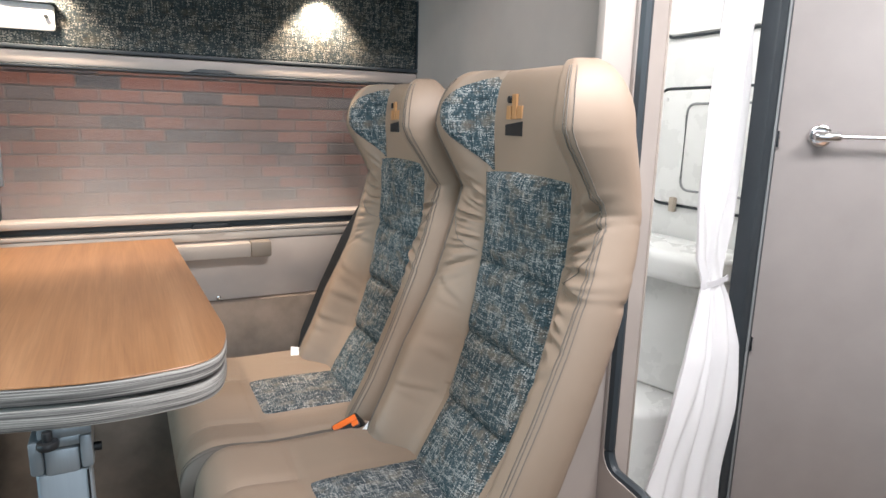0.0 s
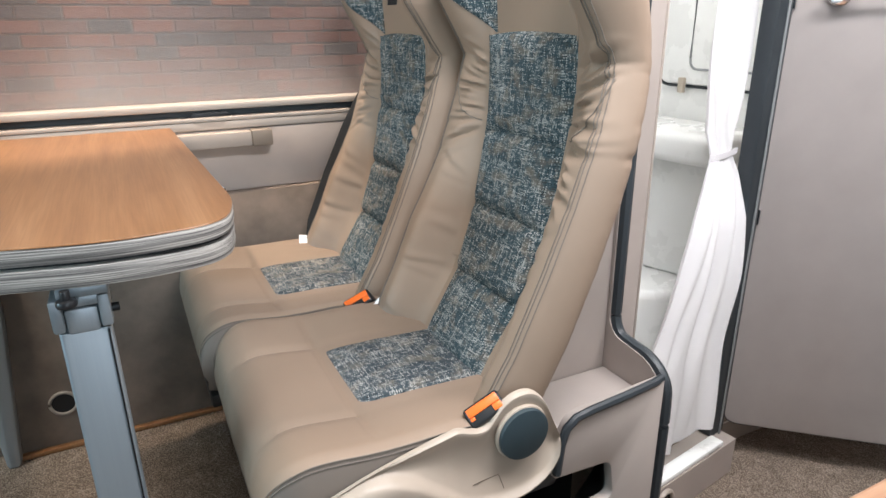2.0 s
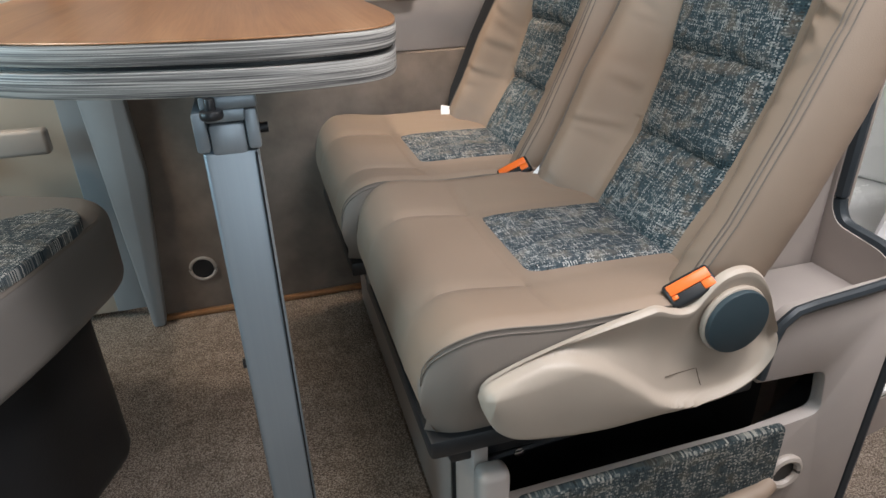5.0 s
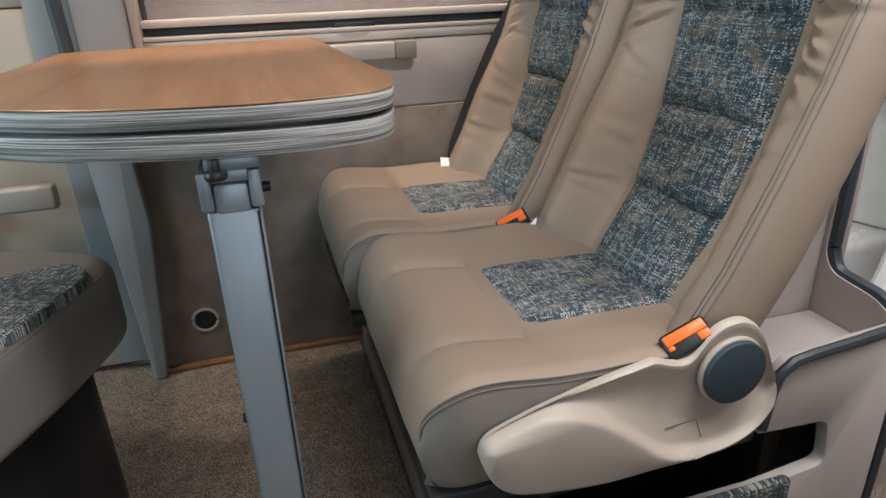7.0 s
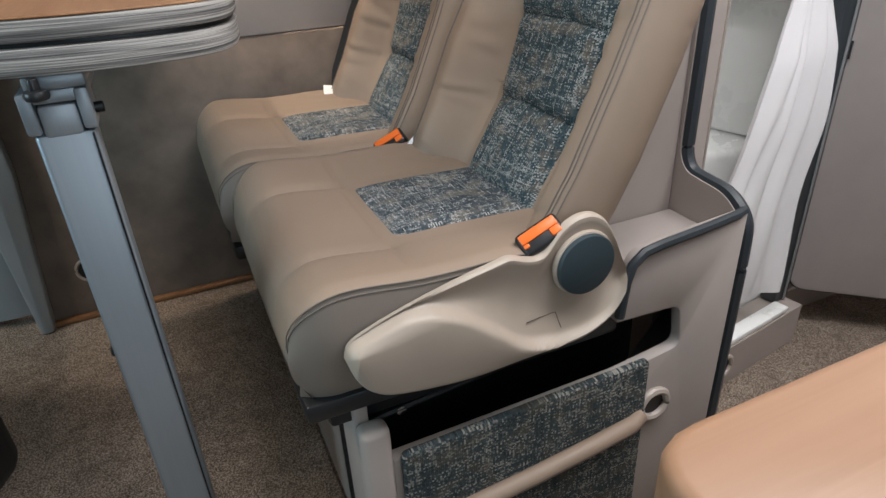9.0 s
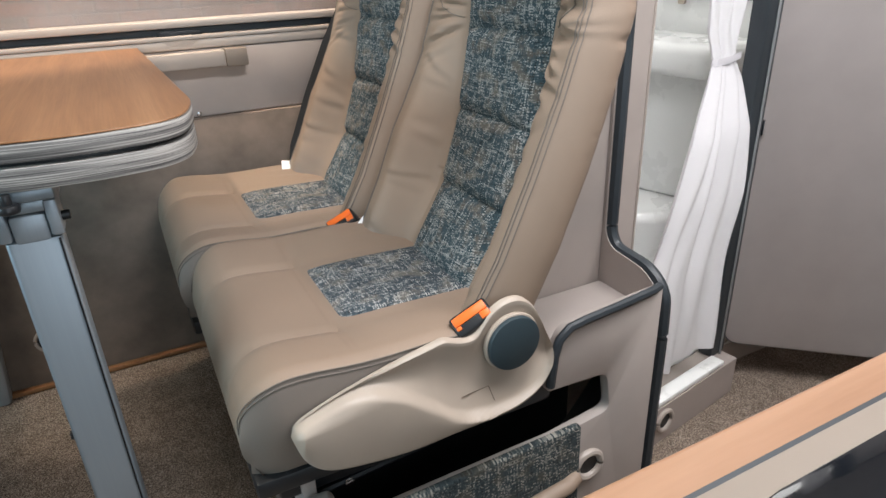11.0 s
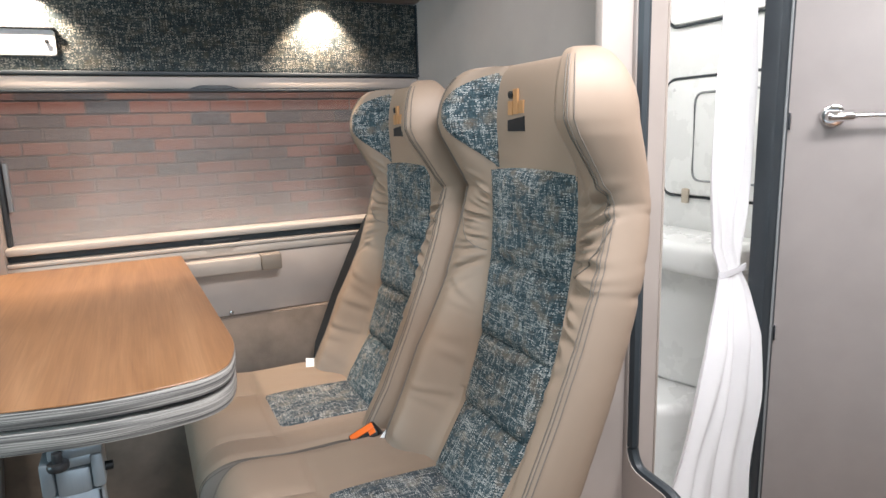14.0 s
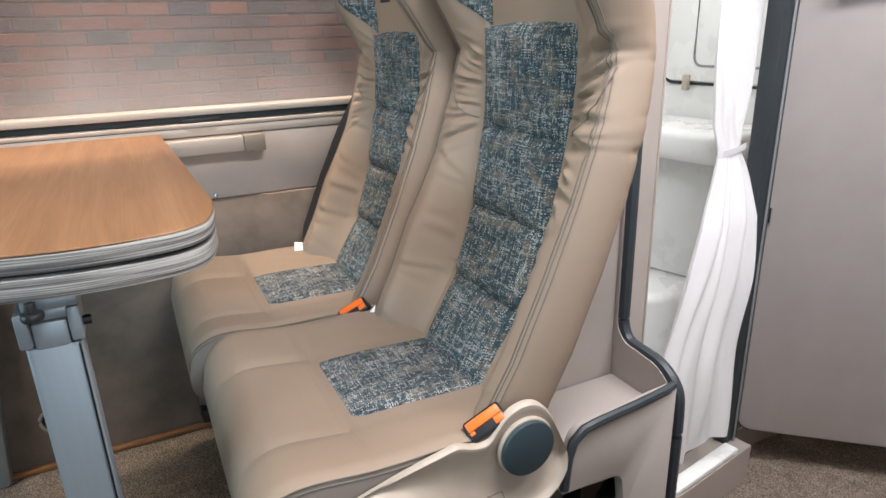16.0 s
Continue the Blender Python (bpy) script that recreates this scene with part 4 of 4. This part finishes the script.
def curtain():
    c = thing("curtain", "white sheer curtain gathered with a tie in the doorway", "curtain")

    def width(z):  # left edge, right edge, fold depth, distance behind the doorway's face
        return lerp([(0.22, 0.870, 1.168, 0.016, -0.046), (0.45, 0.862, 1.166, 0.014, -0.046), (0.62, 0.942, 1.188, 0.013, -0.040), (0.75, 1.015, 1.208, 0.010, -0.026), (0.84, 1.090, 1.231, 0.006, 0.012),
                     (0.885, 1.140, 1.234, 0.004, 0.042), (0.94, 1.120, 1.240, 0.008, 0.05), (1.25, 1.110, 1.255, 0.012, 0.05), (1.94, 1.120, 1.258, 0.014, 0.05)], z)

    bm, rows = bmesh.new(), []
    for j in range(90):
        z = 0.235 + (1.93 - 0.235) * j / 89
        x0, x1, d, back = width(z)
        row = []
        for i in range(70):
            t = i / 69
            x = x0 + (x1 - x0) * t
            w = math.sin(t * 25 + 3.4 * noise.noise(Vector((t * 4, z * 2.2, 3)))) * d * 0.62 + 0.02 * noise.noise(Vector((t * 5, z * 4, 9)))
            hem = 0.012 * noise.noise(Vector((t * 6, 0, 2))) if j < 3 else 0
            row.append(bm.verts.new((x, wall_point(x) + back + w, z + hem)))
        rows.append(row)
    for r0, r1 in zip(rows, rows[1:]):
        for i in range(69):
            bm.faces.new((r0[i], r0[i + 1], r1[i + 1], r1[i]))
    part("cloth", bm, "sheer_white", c)
    part("tie", belt_strip([(1.134, wall_point(1.13) + 0.040, 0.880), (1.142, wall_point(1.14) + 0.031, 0.881), (1.19, wall_point(1.19) + 0.029, 0.884), (1.232, wall_point(1.23) + 0.034, 0.888)], 0.014, (0, 0, 1)), "sheer_white", c)


curtain()

# open door beside the washroom, with the towel rail
dl = thing("cupboard_door", "tall grey-beige laminated door with rounded corners", "door", at=(1.304, 1.058, 0))
dl.rotation_euler = (0, 0, math.atan2(-0.68, 0.735))
part("leaf", prism(rounded([(0.0, 0.154), (0.75, 0.154), (0.75, 1.90), (0.0, 1.90)], 0.04, 6), "y", 0.0, 0.022, 0.003), "laminate_door", dl)
part("edge_band", prism(rounded([(-0.0035, 0.1505), (0.7535, 0.1505), (0.7535, 1.9035), (-0.0035, 1.9035)], 0.043, 6), "y", 0.003, 0.019, 0.002), "rubber_dark", dl, "dark edge band")
tr_ = thing("towel_rail", "chrome towel rail with a round foot on the door", "rail", at=(1.304, 1.058, 0))
tr_.rotation_euler = dl.rotation_euler
part("foot", disc((0.085, -0.007, 1.213), "y", 0.024, 0.014, 0.004), "chrome", tr_)
part("arm", disc((0.085, -0.026, 1.213), "y", 0.010, 0.026, 0.003, 20), "chrome", tr_)
part("holder", turned(disc((0, 0, 0), "x", 0.011, 0.05, 0.003, 20), pose(0.09, -0.042, 1.213)), "chrome", tr_)
part("rod", tube([(0.11, -0.042, 1.213), (0.60, -0.042, 1.213)], 0.005, 10), "chrome", tr_)
structure("trim_door_plinth", box((1.36, 1.10, LOW), (2.2, 1.13, 0.145), 0), "laminate_wall", "brown plinth under the tall door", "trim")
structure("wall_behind_door", box((1.40, 1.12, 0.146), (2.2, 1.15, 1.949), 0), "laminate_wall", "beige wall behind the tall door", "wall")

# ---- table ----
TT = 0.953
TO = [(0.090, 1.628), (0.110, 0.93), (0.085, 0.838), (-0.03, 0.822), (-0.20, 0.862), (-0.325, 0.945), (-0.372, 1.08), (-0.372, 1.628)]
TR = [0.004, 0.07, 0.06, 0.14, 0.14, 0.10, 0.08, 0.004]
table = thing("dining_table", "oak-topped folding table with two stacked striped-edge leaves", "table")
out = rounded(TO, TR, 9)
small = [(x * 0.998 - 0.0002, 1.2 + (y - 1.2) * 0.998) for x, y in out]
part("tabletop", prism(small, "z", TT - 0.002, TT, 0.0008, 1), "oak", table, "warm oak laminate top")
part("upper_leaf", prism(out, "z", TT - 0.0205, TT - 0.0021, 0.002, 2), "edge_striped", table, "grey striped edge")
part("slide_gap", prism([(x * 0.97, 1.2 + (y - 1.2) * 0.97) for x, y in out], "z", TT - 0.0255, TT - 0.0207, 0), "plastic_black", table)
part("lower_leaf", prism([(x - 0.001, y + 0.001) for x, y in out], "z", TT - 0.0485, TT - 0.0256, 0.002, 2), "edge_striped", table, "grey striped edge")
LX, LY = -0.074, 0.86
leg = part("leg", join(prism(rounded([(LX - 0.0255, LY - 0.014), (LX + 0.0255, LY - 0.014), (LX + 0.0255, LY + 0.024), (LX - 0.0255, LY + 0.024)], 0.006), "z", POD, 0.850, 0.002)), "aluminium", table, "brushed aluminium leg")
part("leg_groove", box((LX + 0.0215, LY - 0.0155, POD), (LX + 0.0235, LY - 0.0135, 0.848), 0), "metal_dark", leg)
part("hinge_bracket", join(box((LX - 0.029, LY - 0.018, 0.852), (LX - 0.017, LY + 0.024, 0.890), 0.003), box((LX + 0.017, LY - 0.018, 0.852), (LX + 0.029, LY + 0.024, 0.890), 0.003),
                           box((LX - 0.0165, LY - 0.015, 0.847), (LX + 0.0165, LY + 0.020, 0.877), 0.004)), "aluminium", leg)
part("hinge_block", box((LX - 0.0285, LY - 0.014, 0.878), (LX + 0.0285, LY + 0.10, 0.8905), 0.003), "aluminium", leg)
part("hinge_pin", disc((LX + 0.006, LY - 0.004, 0.868), "x", 0.005, 0.062, 0.001, 14), "metal_dark", leg)
part("clamp_knob", join(disc((LX - 0.010, LY - 0.026, 0.8895), "z", 0.0105, 0.009, 0.003, 14), disc((LX - 0.010, LY - 0.026, 0.897), "z", 0.005, 0.014, 0.001, 10)), "plastic_black", leg)
part("clamp_plate", box((LX - 0.020, LY - 0.020, 0.8910), (LX + 0.030, LY + 0.10, TT - 0.0486), 0.003), "aluminium", leg)
part("leg_stop", disc((LX - 0.027, LY + 0.004, 0.60), "x", 0.006, 0.006, 0.001, 12), "plastic_black", leg)

# ---- swivelled cab seat ----
cs = thing("cab_seat", "swivelled cab seat in beige leather, coloured as in shade, with woven centre", "seat", at=(-0.575, 1.06, 0))
cs.rotation_euler = (0, 0, radians(-22))
bm = prism(rounded([(-0.30, -0.25), (0.25, -0.25), (0.27, 0.0), (0.25, 0.25), (-0.30, 0.25)], 0.09, 8), "z", 0.570, 0.703, 0.030, 6)
part("cushion", bm, "leather_cab", cs)
part("woven_panel", prism(rounded([(-0.28, -0.232), (0.232, -0.232), (0.262, 0.0), (0.256, 0.15), (0.20, 0.19), (0.10, 0.10), (-0.28, 0.08)], 0.04, 8), "z", 0.69, 0.7075, 0.004, 3), "tweed_seat", cs, "blue-grey slub woven panel")
part("piping", tube([(x, y, 0.688) for x, y in rounded([(-0.30, -0.243), (0.243, -0.243), (0.263, 0.0), (0.243, 0.243), (-0.30, 0.243)], 0.09, 8)], 0.004, 6, closed=True), "thread", cs)
# seat base, enlarged and black to stand in for the shade beneath the cushion
part("swivel_base", box((-0.30, -0.21, POD), (0.18, 0.21, 0.569), 0.03), "plastic_black", cs)

# ---- kitchen block ----
kb = thing("kitchen_block", "kitchen unit with wood-edged worktop and black glass hob", "kitchen unit")
part("carcass", box((0.30, -0.30, LOW), (1.15, 0.262, 0.868), 0.004), "laminate", kb)
part("worktop", prism(rounded([(0.100, -0.30), (1.16, -0.30), (1.16, 0.280), (0.100, 0.280)], [0.02, 0.004, 0.004, 0.02]), "z", 0.866, 0.900, 0.004, 3), "worktop_wood", kb, "warm wood worktop")
part("inset_gap", prism(rounded([(0.162, -0.22), (0.90, -0.22), (0.90, 0.2585), (0.162, 0.2585)], 0.024, 6), "z", 0.895, 0.9012, 0.0), "rubber_dark", kb)
part("inset_plate", prism(rounded([(0.1655, -0.216), (0.896, -0.216), (0.896, 0.255), (0.1655, 0.255)], 0.022, 6), "z", 0.896, 0.9045, 0.002), "plate_beige", kb, "beige inset plate")
part("hob_rim", prism(rounded([(0.195, -0.20), (0.85, -0.20), (0.85, 0.2405), (0.195, 0.2405)], 0.02), "z", 0.9046, 0.9065, 0.0008), "metal_dark", kb)
part("hob_glass", prism(rounded([(0.1965, -0.1985), (0.8485, -0.1985), (0.8485, 0.239), (0.1965, 0.239)], 0.019), "z", 0.9066, 0.910, 0.001), "glass_black", kb)

# ---- brick wall outside the window ----
BY, BL, BH, J = 4.35, 0.215, 0.065, 0.010
bw = structure("wall_brick_outside", box((-4.2, BY, -0.5), (5.2, BY + 0.15, 3.4), 0), "mortar", "red-brown brick wall outside the van window", "wall")
structure("ground", box((-6, -6, -0.55), (6, 6, -0.45), 0), "mortar", "grey hall floor outside the van", "ground")
meshes = []
for k in range(4):
    bm = box((-BL / 2, -0.008, -BH / 2), (BL / 2, 0.002, BH / 2), 0.003, 1)
    for v in bm.verts:
        v.co += Vector((noise.noise(v.co * 20 + Vector((k, 0, 0))), 0.3 * noise.noise(v.co * 30 + Vector((0, k, 0))), noise.noise(v.co * 25 + Vector((0, 0, k))))) * 0.0025
    me = bpy.data.meshes.new("brick")
    bm.to_mesh(me)
    bm.free()
    me.materials.append(MATS["brick_clay"])
    meshes.append(me)
rng = random.Random(4)
for r in range(20):
    z = 0.42 + r * (BH + J)
    for c in range(14):
        x = -1.10 + c * (BL + J) + (0.5 * (BL + J) if r % 2 else 0)
        ob = new("brick", meshes[rng.randrange(4)])
        ob.parent = bw
        ob.location = (x, BY + rng.uniform(-0.003, 0.002), z)
